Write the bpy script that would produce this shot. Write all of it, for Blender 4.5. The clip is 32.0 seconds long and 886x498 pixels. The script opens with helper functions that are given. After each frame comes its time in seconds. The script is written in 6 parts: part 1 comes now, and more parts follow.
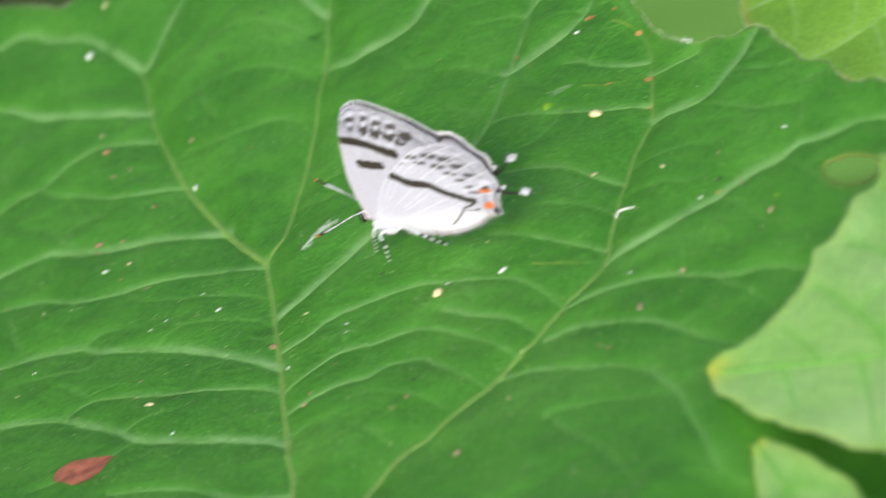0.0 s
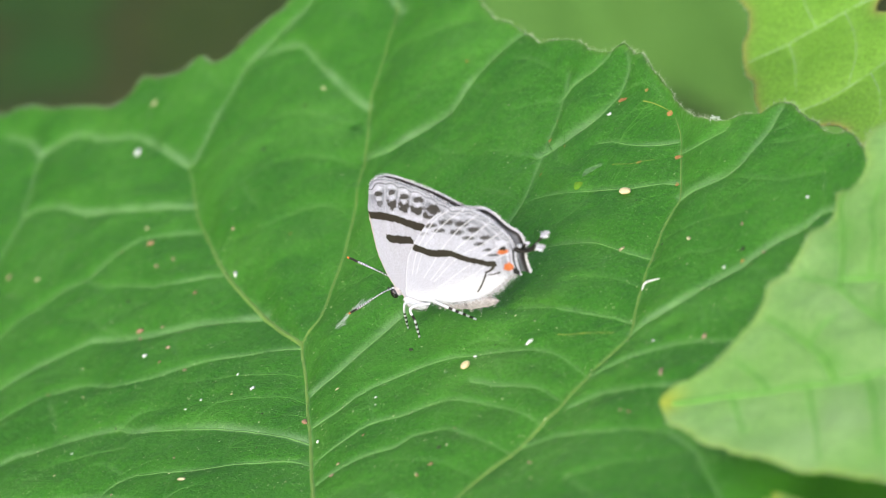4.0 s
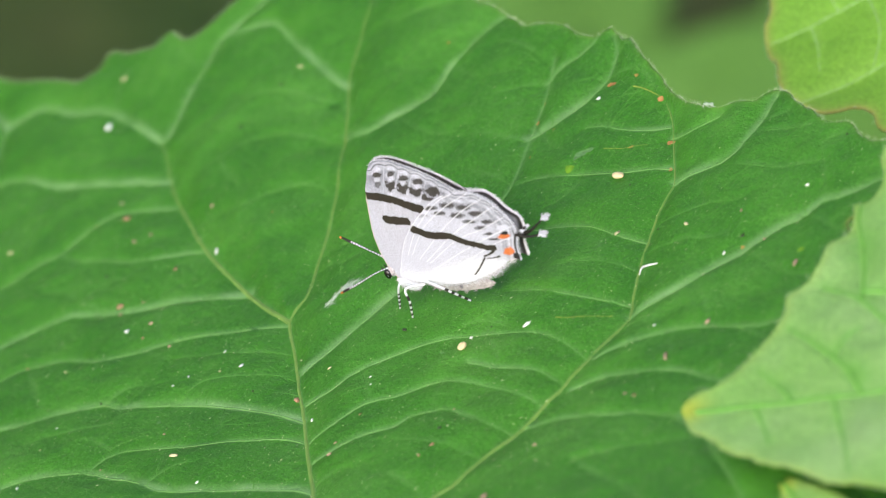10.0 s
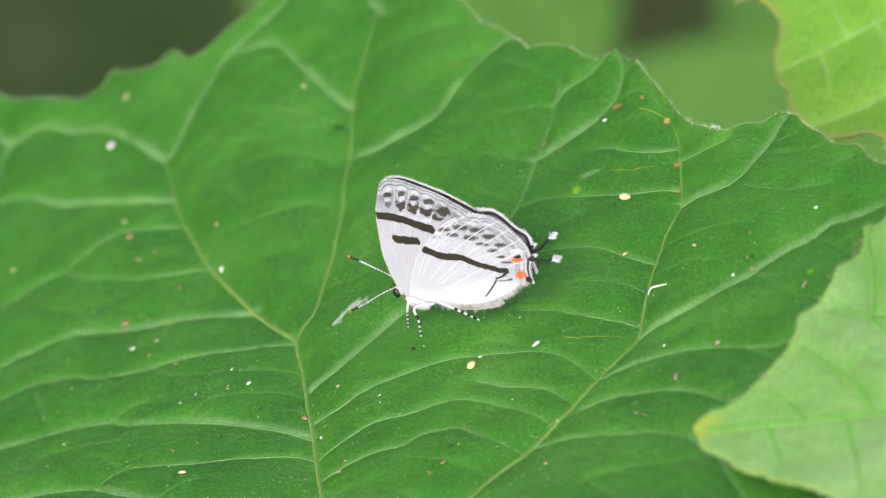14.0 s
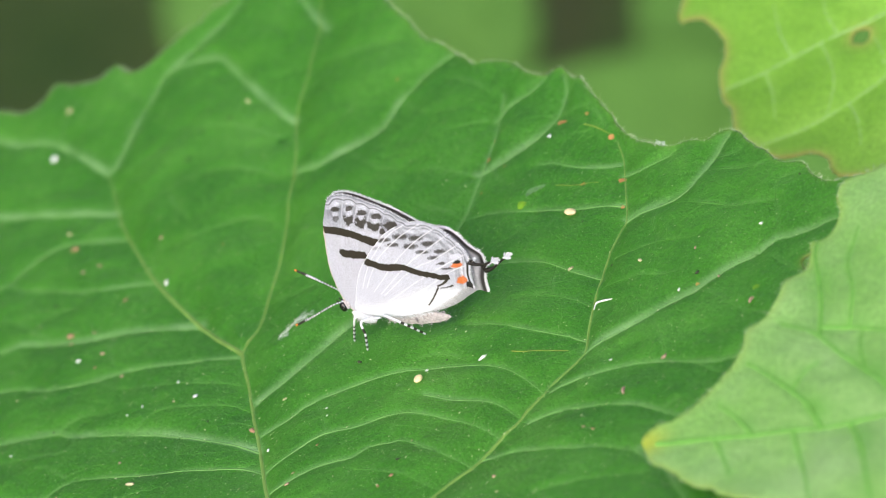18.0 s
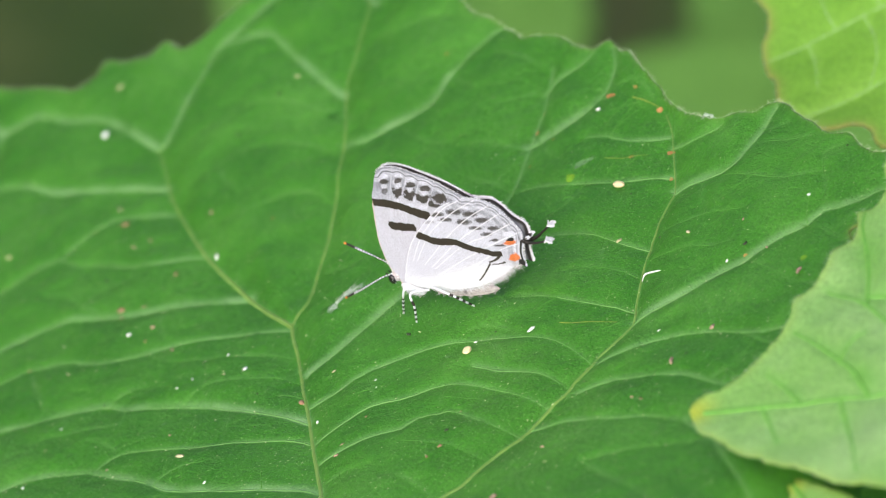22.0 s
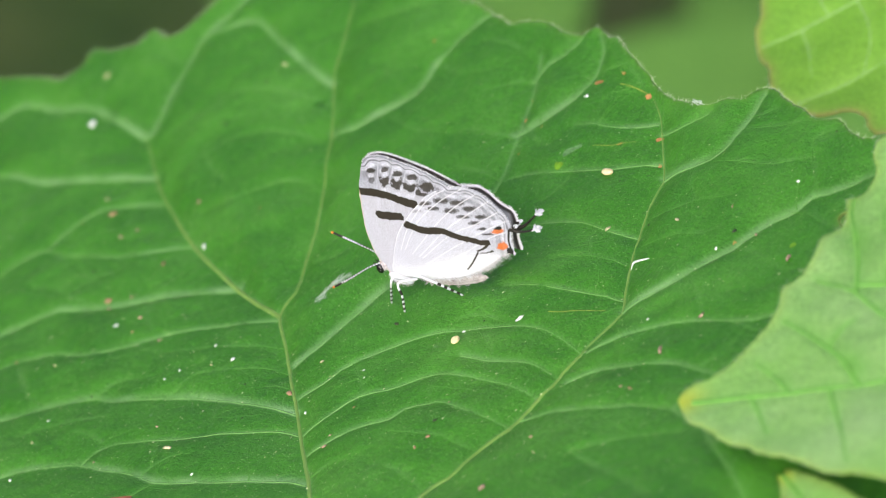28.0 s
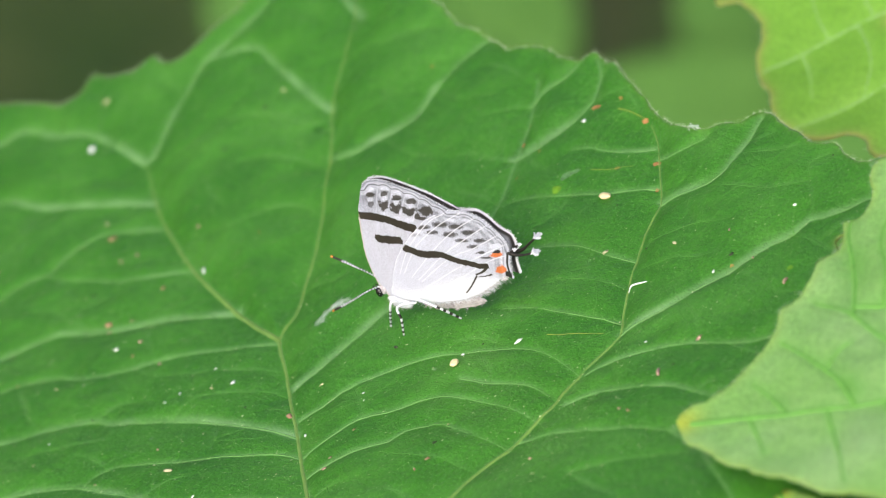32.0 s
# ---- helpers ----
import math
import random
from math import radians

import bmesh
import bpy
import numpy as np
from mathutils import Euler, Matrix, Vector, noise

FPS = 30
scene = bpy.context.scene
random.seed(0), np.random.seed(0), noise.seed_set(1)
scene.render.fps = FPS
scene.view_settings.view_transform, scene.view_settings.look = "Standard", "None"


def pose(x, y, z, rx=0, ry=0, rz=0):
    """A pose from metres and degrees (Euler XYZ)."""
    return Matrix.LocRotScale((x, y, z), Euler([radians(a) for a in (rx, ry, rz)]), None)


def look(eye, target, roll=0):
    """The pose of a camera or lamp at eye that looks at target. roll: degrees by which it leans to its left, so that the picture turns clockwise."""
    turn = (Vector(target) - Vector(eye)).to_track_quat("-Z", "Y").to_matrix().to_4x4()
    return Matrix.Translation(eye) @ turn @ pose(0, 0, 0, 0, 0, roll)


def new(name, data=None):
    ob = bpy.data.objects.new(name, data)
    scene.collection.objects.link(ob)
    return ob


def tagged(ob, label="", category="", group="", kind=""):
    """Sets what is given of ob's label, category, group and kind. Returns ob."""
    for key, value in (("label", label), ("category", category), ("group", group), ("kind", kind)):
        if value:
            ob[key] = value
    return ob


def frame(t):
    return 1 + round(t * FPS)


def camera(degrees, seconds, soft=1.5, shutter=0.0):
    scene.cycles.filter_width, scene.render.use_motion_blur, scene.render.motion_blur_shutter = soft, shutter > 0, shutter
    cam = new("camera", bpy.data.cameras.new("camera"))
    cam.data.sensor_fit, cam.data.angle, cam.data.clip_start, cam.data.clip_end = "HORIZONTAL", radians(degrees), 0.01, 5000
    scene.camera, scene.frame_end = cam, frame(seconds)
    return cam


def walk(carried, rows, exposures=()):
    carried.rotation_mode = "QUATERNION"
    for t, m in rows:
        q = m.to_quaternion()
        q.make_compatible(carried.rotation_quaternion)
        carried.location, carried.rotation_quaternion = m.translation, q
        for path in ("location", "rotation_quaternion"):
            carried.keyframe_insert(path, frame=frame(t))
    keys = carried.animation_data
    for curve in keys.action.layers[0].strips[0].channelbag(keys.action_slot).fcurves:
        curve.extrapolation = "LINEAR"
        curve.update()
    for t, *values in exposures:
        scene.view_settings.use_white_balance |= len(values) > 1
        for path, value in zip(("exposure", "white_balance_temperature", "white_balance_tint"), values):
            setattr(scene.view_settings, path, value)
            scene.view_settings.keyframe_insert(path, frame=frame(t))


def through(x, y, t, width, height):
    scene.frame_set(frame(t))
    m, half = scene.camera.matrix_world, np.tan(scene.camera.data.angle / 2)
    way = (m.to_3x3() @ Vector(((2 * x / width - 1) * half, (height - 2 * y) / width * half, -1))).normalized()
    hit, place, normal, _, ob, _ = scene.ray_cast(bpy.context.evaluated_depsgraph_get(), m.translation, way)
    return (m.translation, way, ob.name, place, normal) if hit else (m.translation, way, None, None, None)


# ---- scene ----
# A white hairstreak butterfly on a hairy, lobed leaf above the shaded ground of a wood edge.
MM = 0.001
cam = camera(10.0, 32.0, soft=0.5, shutter=0.5)
cam.data.dof.use_dof = True
cam.data.dof.focus_distance = 0.634
cam.data.dof.aperture_fstop = 24.0

# seconds, place, turn
PATH = [
    (0, 0.01700, -0.49552, 1.18415, 51.6396, 1.2899, 0.1859),
    (0.1, 0.01662, -0.49772, 1.18387, 51.9266, 1.2641, -0.1126),
    (0.5, 0.01512, -0.50654, 1.18277, 52.7426, 1.1533, -0.0891),
    (1, 0.02393, -0.50918, 1.17641, 53.6208, 1.7761, 0.6657),
    (1.5, 0.05141, -0.50599, 1.16716, 54.1510, 4.1250, 2.5964),
    (2, 0.02260, -0.51060, 1.17582, 53.6628, 1.7080, 0.9357),
    (2.5, 0.02432, -0.50920, 1.17630, 53.6635, 1.6626, 1.3829),
    (2.9, 0.01440, -0.51159, 1.18018, 53.6947, 1.1585, 0.1807),
    (3, 0.01192, -0.51219, 1.18115, 53.4651, 1.0293, 0.1805),
    (3.1, 0.01548, -0.51175, 1.17974, 53.5401, 1.2998, 0.5926),
    (3.5, 0.02974, -0.50997, 1.17408, 53.9472, 2.3905, 1.4727),
    (5.5, 0.03536, -0.52343, 1.15652, 56.2433, 1.2816, 2.7241),
    (6, 0.01836, -0.52153, 1.16354, 55.7960, 0.5756, 0.8104),
    (6.5, 0.01580, -0.52021, 1.16791, 54.7792, 0.1036, 1.0862),
    (6.9, 0.00599, -0.51853, 1.17338, 54.3897, -0.1997, 0.0557),
    (7, 0.00354, -0.51811, 1.17475, 54.0375, -0.2742, 0.1630),
    (7.1, 0.00398, -0.51755, 1.17508, 53.7705, -0.1283, 0.2543),
    (7.5, 0.00573, -0.51529, 1.17638, 53.7835, 0.4517, -0.2963),
    (8, 0.01510, -0.51214, 1.17486, 53.6914, 1.1297, 0.5573),
    (8.5, 0.01294, -0.51433, 1.17319, 54.0965, 0.8225, 0.5567),
    (8.9, 0.01764, -0.51362, 1.17085, 54.1946, 1.1130, 0.9574),
    (9, 0.01881, -0.51344, 1.17027, 54.4157, 1.1887, 0.8487),
    (9.1, 0.01677, -0.51291, 1.17148, 54.3728, 1.0611, 0.5158),
    (9.5, 0.00863, -0.51078, 1.17634, 53.6116, 0.5481, 0.1498),
    (10, 0.00377, -0.51496, 1.17375, 54.1161, 0.0144, -0.0144),
    (10.5, 0.00701, -0.51347, 1.17188, 54.0982, 0.2735, 0.4273),
    (11, 0.00398, -0.51200, 1.17398, 53.8082, 0.1500, 0.2674),
    (11.5, -0.00036, -0.51342, 1.17482, 53.9297, -0.1975, -0.0122),
    (12, 0.00298, -0.51367, 1.17404, 53.9529, 0.1000, 0.2522),
    (12.5, 0.00198, -0.51564, 1.17419, 53.9929, -0.0738, 0.2656),
    (13, -0.00445, -0.51789, 1.17724, 53.9501, -0.5224, -0.1090),
    (13.5, -0.00571, -0.51939, 1.17633, 54.2379, -0.6911, -0.3065),
    (14, -0.00704, -0.51870, 1.17694, 54.3035, -0.7795, -0.5168),
    (14.5, 0.00274, -0.51821, 1.17381, 54.5544, -0.1141, 0.1833),
    (16.5, -0.00706, -0.52049, 1.17754, 54.3339, -0.6653, -0.5893),
    (17, -0.00709, -0.52152, 1.17796, 54.3089, -0.7734, -0.5531),
    (17.5, -0.00276, -0.52339, 1.17553, 54.7868, -0.7626, -0.3351),
    (18, -0.01304, -0.52237, 1.17959, 54.4780, -1.5926, -1.3281),
    (18.5, -0.00781, -0.52078, 1.18002, 54.3487, -1.1760, -0.9230),
    (19, -0.00724, -0.52107, 1.17664, 54.6576, -0.9686, -0.8329),
    (19.5, -0.00717, -0.51775, 1.17944, 54.0535, -0.9679, -0.7613),
    (20, -0.00705, -0.51766, 1.17918, 53.9442, -0.7137, -1.0097),
    (20.5, -0.01260, -0.52279, 1.17671, 54.5550, -1.6661, -0.7668),
    (21, -0.01366, -0.52075, 1.17937, 54.1540, -1.2313, -1.2652),
    (21.5, -0.01089, -0.52317, 1.17839, 54.1872, -1.1493, -0.8760),
    (22, -0.01194, -0.52571, 1.17777, 54.4592, -1.1688, -0.8289),
    (22.5, -0.01258, -0.52697, 1.18009, 54.5251, -1.2315, -0.8369),
    (23, -0.01350, -0.52606, 1.18116, 54.5187, -1.1329, -0.9976),
    (23.5, -0.01026, -0.52416, 1.17972, 54.4955, -0.9341, -0.8944),
    (24, -0.01219, -0.52592, 1.17799, 54.7190, -1.2267, -1.1899),
    (24.5, -0.01042, -0.52493, 1.17592, 54.7334, -1.0418, -1.1602),
    (25, -0.00984, -0.52059, 1.17925, 53.9939, -0.8187, -0.9749),
    (25.5, -0.00937, -0.52197, 1.17852, 54.1734, -0.7235, -1.1911),
    (27.5, -0.00977, -0.52256, 1.17619, 54.3748, -0.9178, -1.0339),
    (28, -0.00980, -0.52170, 1.17656, 54.2163, -0.8842, -0.9769),
    (28.5, -0.01501, -0.52084, 1.17858, 53.9953, -1.2000, -1.2964),
    (29, -0.01048, -0.51893, 1.17804, 54.0050, -0.9517, -1.0482),
    (29.5, -0.01273, -0.51979, 1.17842, 53.9752, -1.0262, -1.1109),
    (30, -0.01280, -0.52196, 1.17781, 54.1569, -0.8717, -1.2158),
    (30.5, -0.01071, -0.52187, 1.17880, 53.9977, -0.6781, -0.8970),
    (31, -0.01101, -0.52399, 1.17820, 54.3036, -0.6299, -0.8692),
    (31.5, -0.01101, -0.52462, 1.17775, 54.4655, -0.8222, -1.0148),
    (32, -0.01136, -0.52583, 1.17818, 54.5841, -0.9097, -1.1355),
]
walk(cam, [(t, pose(x, y, z, rx, ry, rz)) for t, x, y, z, rx, ry, rz in PATH])

# ---- light ----
SUN_ELEVATION, SUN_AZIMUTH = 38, 205
world = bpy.data.worlds.new("sky")
scene.world = world
world.use_nodes = True
sky = world.node_tree.nodes.new("ShaderNodeTexSky")
sky.sky_type = "NISHITA"
sky.sun_disc = False
sky.sun_elevation = radians(SUN_ELEVATION)
sky.sun_rotation = radians(SUN_AZIMUTH)
sky.air_density, sky.dust_density, sky.ozone_density = 1.0, 4.0, 1.0
world.node_tree.links.new(sky.outputs[0], world.node_tree.nodes["Background"].inputs[0])
world.node_tree.nodes["Background"].inputs[1].default_value = 0.15
sun = new("sun", bpy.data.lights.new("sun", "SUN"))
sun.data.energy, sun.data.angle, sun.data.color = 1.62, radians(80), (1.0, 0.99, 0.97)
sun_way = Vector((math.sin(radians(SUN_AZIMUTH)) * math.cos(radians(SUN_ELEVATION)),
                  math.cos(radians(SUN_AZIMUTH)) * math.cos(radians(SUN_ELEVATION)), math.sin(radians(SUN_ELEVATION))))
sun.matrix_world = look(sun_way * 5, (0, 0, 0))
scene.view_settings.exposure = 0.50


# ---- materials ----
def base_material(name, color, roughness, specular=0.5):
    mat = bpy.data.materials.new(name)
    mat.use_nodes = True
    shader = mat.node_tree.nodes["Principled BSDF"]
    shader.inputs["Base Color"].default_value = (*color, 1)
    shader.inputs["Roughness"].default_value = roughness
    shader.inputs["Specular IOR Level"].default_value = specular
    return mat, mat.node_tree, shader


def noise_node(tree, scale, detail=3.0, rough=0.55):
    coords = tree.nodes.new("ShaderNodeTexCoord")
    node = tree.nodes.new("ShaderNodeTexNoise")
    node.inputs["Scale"].default_value = scale
    node.inputs["Detail"].default_value = detail
    node.inputs["Roughness"].default_value = rough
    tree.links.new(coords.outputs["Object"], node.inputs["Vector"])
    return node


def ramp(tree, source, stops):
    node = tree.nodes.new("ShaderNodeValToRGB")
    node.color_ramp.elements[0].position, node.color_ramp.elements[0].color = stops[0][0], (*stops[0][1], 1)
    node.color_ramp.elements[1].position, node.color_ramp.elements[1].color = stops[-1][0], (*stops[-1][1], 1)
    for place, color in stops[1:-1]:
        node.color_ramp.elements.new(place).color = (*color, 1)
    tree.links.new(source, node.inputs["Fac"])
    return node


def mixed(tree, kind, fac, a, b):
    node = tree.nodes.new("ShaderNodeMix")
    node.data_type, node.blend_type = "RGBA", kind
    for value, socket in ((fac, node.inputs[0]), (a, node.inputs[6]), (b, node.inputs[7])):
        if hasattr(value, "links"):
            tree.links.new(value, socket)
        elif isinstance(value, tuple):
            socket.default_value = (*value, 1)
        else:
            socket.default_value = value
    return node.outputs[2]


def plain(name, color, roughness=0.6, specular=0.4, vary=0.25, scale=900.0, bump=0.15):
    """A small thing's surface: its colour with mottling and a fine relief."""
    mat, tree, shader = base_material(name, color, roughness, specular)
    grain = noise_node(tree, scale)
    dark = tuple(c * (1 - vary) for c in color)
    light = tuple(min(1, c * (1 + vary)) for c in color)
    shade = ramp(tree, grain.outputs["Fac"], [(0.3, dark), (0.7, light)])
    tree.links.new(shade.outputs["Color"], shader.inputs["Base Color"])
    if bump:
        node = tree.nodes.new("ShaderNodeBump")
        node.inputs["Strength"].default_value = bump
        node.inputs["Distance"].default_value = 0.0002
        tree.links.new(grain.outputs["Fac"], node.inputs["Height"])
        tree.links.new(node.outputs["Normal"], shader.inputs["Normal"])
    return mat


def leaf_material(name, dark, mid, light, rough=0.42, specular=0.45, through=0.0, rim=None, pale=None, patch_scale=45.0, spread=(0.25, 0.8)):
    """Living leaf: mottled green, fine net of veinlets, downy relief; the attribute rib holds a band along each vein,
    wider on its far side, edge tells how near the margin is.
    """
    mat, tree, shader = base_material(name, mid, rough, specular)
    wide = noise_node(tree, patch_scale, 4.0)
    fine = noise_node(tree, 2000.0, 3.0, 0.7)
    shade = ramp(tree, wide.outputs["Fac"], [(spread[0], dark), (0.52, mid), (spread[1], light)])
    color = mixed(tree, "OVERLAY", 0.62, shade.outputs["Color"], fine.outputs["Fac"])
    coords = tree.nodes.new("ShaderNodeTexCoord")
    net = tree.nodes.new("ShaderNodeTexVoronoi")
    net.feature = "DISTANCE_TO_EDGE"
    net.inputs["Scale"].default_value = 420.0
    bent = mixed(tree, "ADD", 0.0012, coords.outputs["Object"], noise_node(tree, 300.0).outputs["Color"])
    tree.links.new(bent, net.inputs["Vector"])
    lines = ramp(tree, net.outputs["Distance"], [(0.0, (1, 1, 1)), (0.09, (0, 0, 0))])
    faint = tree.nodes.new("ShaderNodeMath")
    faint.operation = "MULTIPLY"
    faint.inputs[1].default_value = 0.10
    tree.links.new(lines.outputs["Color"], faint.inputs[0])
    color = mixed(tree, "MIX", faint.outputs[0], color, light)
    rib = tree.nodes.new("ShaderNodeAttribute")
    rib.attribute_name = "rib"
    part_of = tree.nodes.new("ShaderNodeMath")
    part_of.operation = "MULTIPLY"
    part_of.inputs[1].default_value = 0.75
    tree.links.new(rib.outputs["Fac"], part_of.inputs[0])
    # on the large leaf this mix paints a sky sheen beside the veins
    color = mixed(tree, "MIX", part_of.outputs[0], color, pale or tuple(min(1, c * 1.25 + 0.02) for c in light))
    if rim:
        edge = tree.nodes.new("ShaderNodeAttribute")
        edge.attribute_name = "edge"
        color = mixed(tree, "MIX", edge.outputs["Fac"], color, rim)
    tree.links.new(color, shader.inputs["Base Color"])
    relief = tree.nodes.new("ShaderNodeMath")
    relief.operation = "MULTIPLY_ADD"
    relief.inputs[1].default_value = -0.06
    tree.links.new(lines.outputs["Color"], relief.inputs[0])
    cells = tree.nodes.new("ShaderNodeTexVoronoi")
    cells.feature = "SMOOTH_F1"
    cells.inputs["Scale"].default_value = 190.0
    cells.inputs["Smoothness"].default_value = 0.25
    swayed = mixed(tree, "ADD", 0.004, coords.outputs["Object"], noise_node(tree, 120.0).outputs["Color"])
    tree.links.new(swayed, cells.inputs["Vector"])
    wrinkle = noise_node(tree, 330.0, 3.0, 0.6)
    quilt = tree.nodes.new("ShaderNodeMath")
    quilt.operation = "MULTIPLY_ADD"
    quilt.inputs[1].default_value = -1.6
    tree.links.new(cells.outputs["Distance"], quilt.inputs[0])
    tree.links.new(fine.outputs["Fac"], quilt.inputs[2])
    heap = tree.nodes.new("ShaderNodeMath")
    heap.operation = "MULTIPLY_ADD"
    heap.inputs[1].default_value = 2.2
    tree.links.new(wrinkle.outputs["Fac"], heap.inputs[0])
    tree.links.new(quilt.outputs[0], heap.inputs[2])
    tree.links.new(heap.outputs[0], relief.inputs[2])
    node = tree.nodes.new("ShaderNodeBump")
    node.inputs["Strength"].default_value = 0.55
    node.inputs["Distance"].default_value = 0.00036
    tree.links.new(relief.outputs[0], node.inputs["Height"])
    tree.links.new(node.outputs["Normal"], shader.inputs["Normal"])
    if through:
        glow = tree.nodes.new("ShaderNodeBsdfTranslucent")
        tree.links.new(color, glow.inputs["Color"])
        both = tree.nodes.new("ShaderNodeMixShader")
        both.inputs[0].default_value = through
        tree.links.new(shader.outputs[0], both.inputs[1])
        tree.links.new(glow.outputs[0], both.inputs[2])
        tree.links.new(both.outputs[0], tree.nodes["Material Output"].inputs[0])
    return mat


# M_LEAF: (0.25, 0.41, 0.20) is the sheen painted beside the veins
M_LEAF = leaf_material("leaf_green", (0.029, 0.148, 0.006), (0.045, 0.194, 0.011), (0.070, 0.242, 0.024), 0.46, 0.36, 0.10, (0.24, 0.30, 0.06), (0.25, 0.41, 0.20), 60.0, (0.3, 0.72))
M_FRONT = leaf_material("young_leaf", (0.17, 0.40, 0.06), (0.225, 0.435, 0.12), (0.31, 0.49, 0.20), 0.5, 0.4, 0.2, (0.42, 0.50, 0.05), (0.075, 0.28, 0.022), 55.0, (0.2, 0.85))
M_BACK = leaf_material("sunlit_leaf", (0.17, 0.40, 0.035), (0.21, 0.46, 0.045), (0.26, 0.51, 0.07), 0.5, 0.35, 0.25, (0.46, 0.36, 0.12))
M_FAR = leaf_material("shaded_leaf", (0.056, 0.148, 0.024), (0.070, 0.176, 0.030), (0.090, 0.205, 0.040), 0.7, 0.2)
M_VEIN = plain("vein", (0.125, 0.29, 0.07), 0.5, 0.4, 0.15, 500.0)
M_VEINLET = plain("veinlet", (0.066, 0.215, 0.026), 0.5, 0.3, 0.15, 500.0)
M_MIDRIB = plain("midrib", (0.15, 0.265, 0.05), 0.5, 0.4, 0.15, 500.0)
M_PALEVEIN = plain("pale_vein", (0.28, 0.48, 0.17), 0.5, 0.4, 0.15, 500.0)
M_GREENVEIN = plain("green_vein", (0.12, 0.33, 0.045), 0.5, 0.4, 0.15, 500.0)
M_STEM = plain("stem", (0.20, 0.34, 0.08), 0.6, 0.3, 0.2, 200.0)
M_HAIR = plain("plant_hair", (0.36, 0.45, 0.30), 0.5, 0.4, 0.1, 900.0, 0)
M_SILK = plain("silk", (0.55, 0.64, 0.52), 0.5, 0.4, 0.1, 900.0, 0)
M_DOWN = plain("leaf_down", (0.20, 0.38, 0.12), 0.5, 0.5, 0.2, 900.0, 0)
M_SEED = plain("seed", (0.80, 0.66, 0.36), 0.5, 0.5, 0.15, 2500.0)
M_FLAKE = plain("white_flake", (0.74, 0.76, 0.74), 0.7, 0.3, 0.1, 2500.0)
M_POLLEN = plain("pollen", (0.66, 0.68, 0.44), 0.6, 0.4, 0.15, 2500.0)
M_SMUDGE = plain("smudge", (0.11, 0.24, 0.08), 0.7, 0.3, 0.35, 1200.0)
M_BROWN = plain("brown_crumb", (0.36, 0.21, 0.13), 0.7, 0.3, 0.35, 2500.0)
M_DARK = plain("dark_crumb", (0.035, 0.045, 0.025), 0.6, 0.3, 0.3, 2500.0)
M_STAIN = plain("rust_spot", (0.30, 0.20, 0.05), 0.6, 0.3, 0.35, 1500.0)
M_YELLOW = plain("yellow_scar", (0.22, 0.27, 0.045), 0.6, 0.3, 0.3, 1500.0)
M_HUSK = plain("husk", (0.55, 0.50, 0.30), 0.7, 0.3, 0.3, 2500.0)
M_PINK = plain("pinkish_crumb", (0.40, 0.27, 0.20), 0.7, 0.3, 0.35, 2500.0)
M_ORANGESPOT = plain("orange_spot", (0.42, 0.19, 0.07), 0.6, 0.3, 0.4, 1500.0)
M_YELLOWING = plain("yellowing", (0.13, 0.28, 0.012), 0.5, 0.3, 0.3, 1500.0)
M_BRUISE = plain("bruise", (0.025, 0.13, 0.004), 0.5, 0.3, 0.3, 1500.0)
M_DEAD = plain("dead_tissue", (0.26, 0.085, 0.05), 0.7, 0.3, 0.4, 700.0)
M_WHITE = plain("white_scales", (0.70, 0.71, 0.77), 0.7, 0.2, 0.06, 3000.0)
M_BLACK = plain("black_scales", (0.022, 0.018, 0.016), 0.55, 0.3, 0.3, 3000.0)
M_EYE = plain("eye", (0.012, 0.010, 0.010), 0.15, 0.6, 0.1, 3000.0, 0)
M_ORANGE = plain("orange_scales", (0.72, 0.20, 0.04), 0.6, 0.3, 0.2, 3000.0)
M_GREYFUR = plain("grey_fur", (0.46, 0.42, 0.43), 0.8, 0.2, 0.3, 3000.0)


def wing_material():
    mat, tree, shader = base_material("wing_scales", (0.8, 0.8, 0.82), 0.55, 0.25)
    pigment = tree.nodes.new("ShaderNodeAttribute")
    pigment.attribute_name = "pigment"
    grain = noise_node(tree, 5500.0, 2.0)
    speck = ramp(tree, grain.outputs["Fac"], [(0.3, (0.80, 0.80, 0.80)), (0.65, (1, 1, 1))])
    color = mixed(tree, "MULTIPLY", 1.0, pigment.outputs["Color"], speck.outputs["Color"])
    tree.links.new(color, shader.inputs["Base Color"])
    shader.inputs["Sheen Weight"].default_value = 0.04
    node = tree.nodes.new("ShaderNodeBump")
    node.inputs["Strength"].default_value = 0.2
    node.inputs["Distance"].default_value = 0.00008
    tree.links.new(grain.outputs["Fac"], node.inputs["Height"])
    tree.links.new(node.outputs["Normal"], shader.inputs["Normal"])
    return mat


M_WING = wing_material()


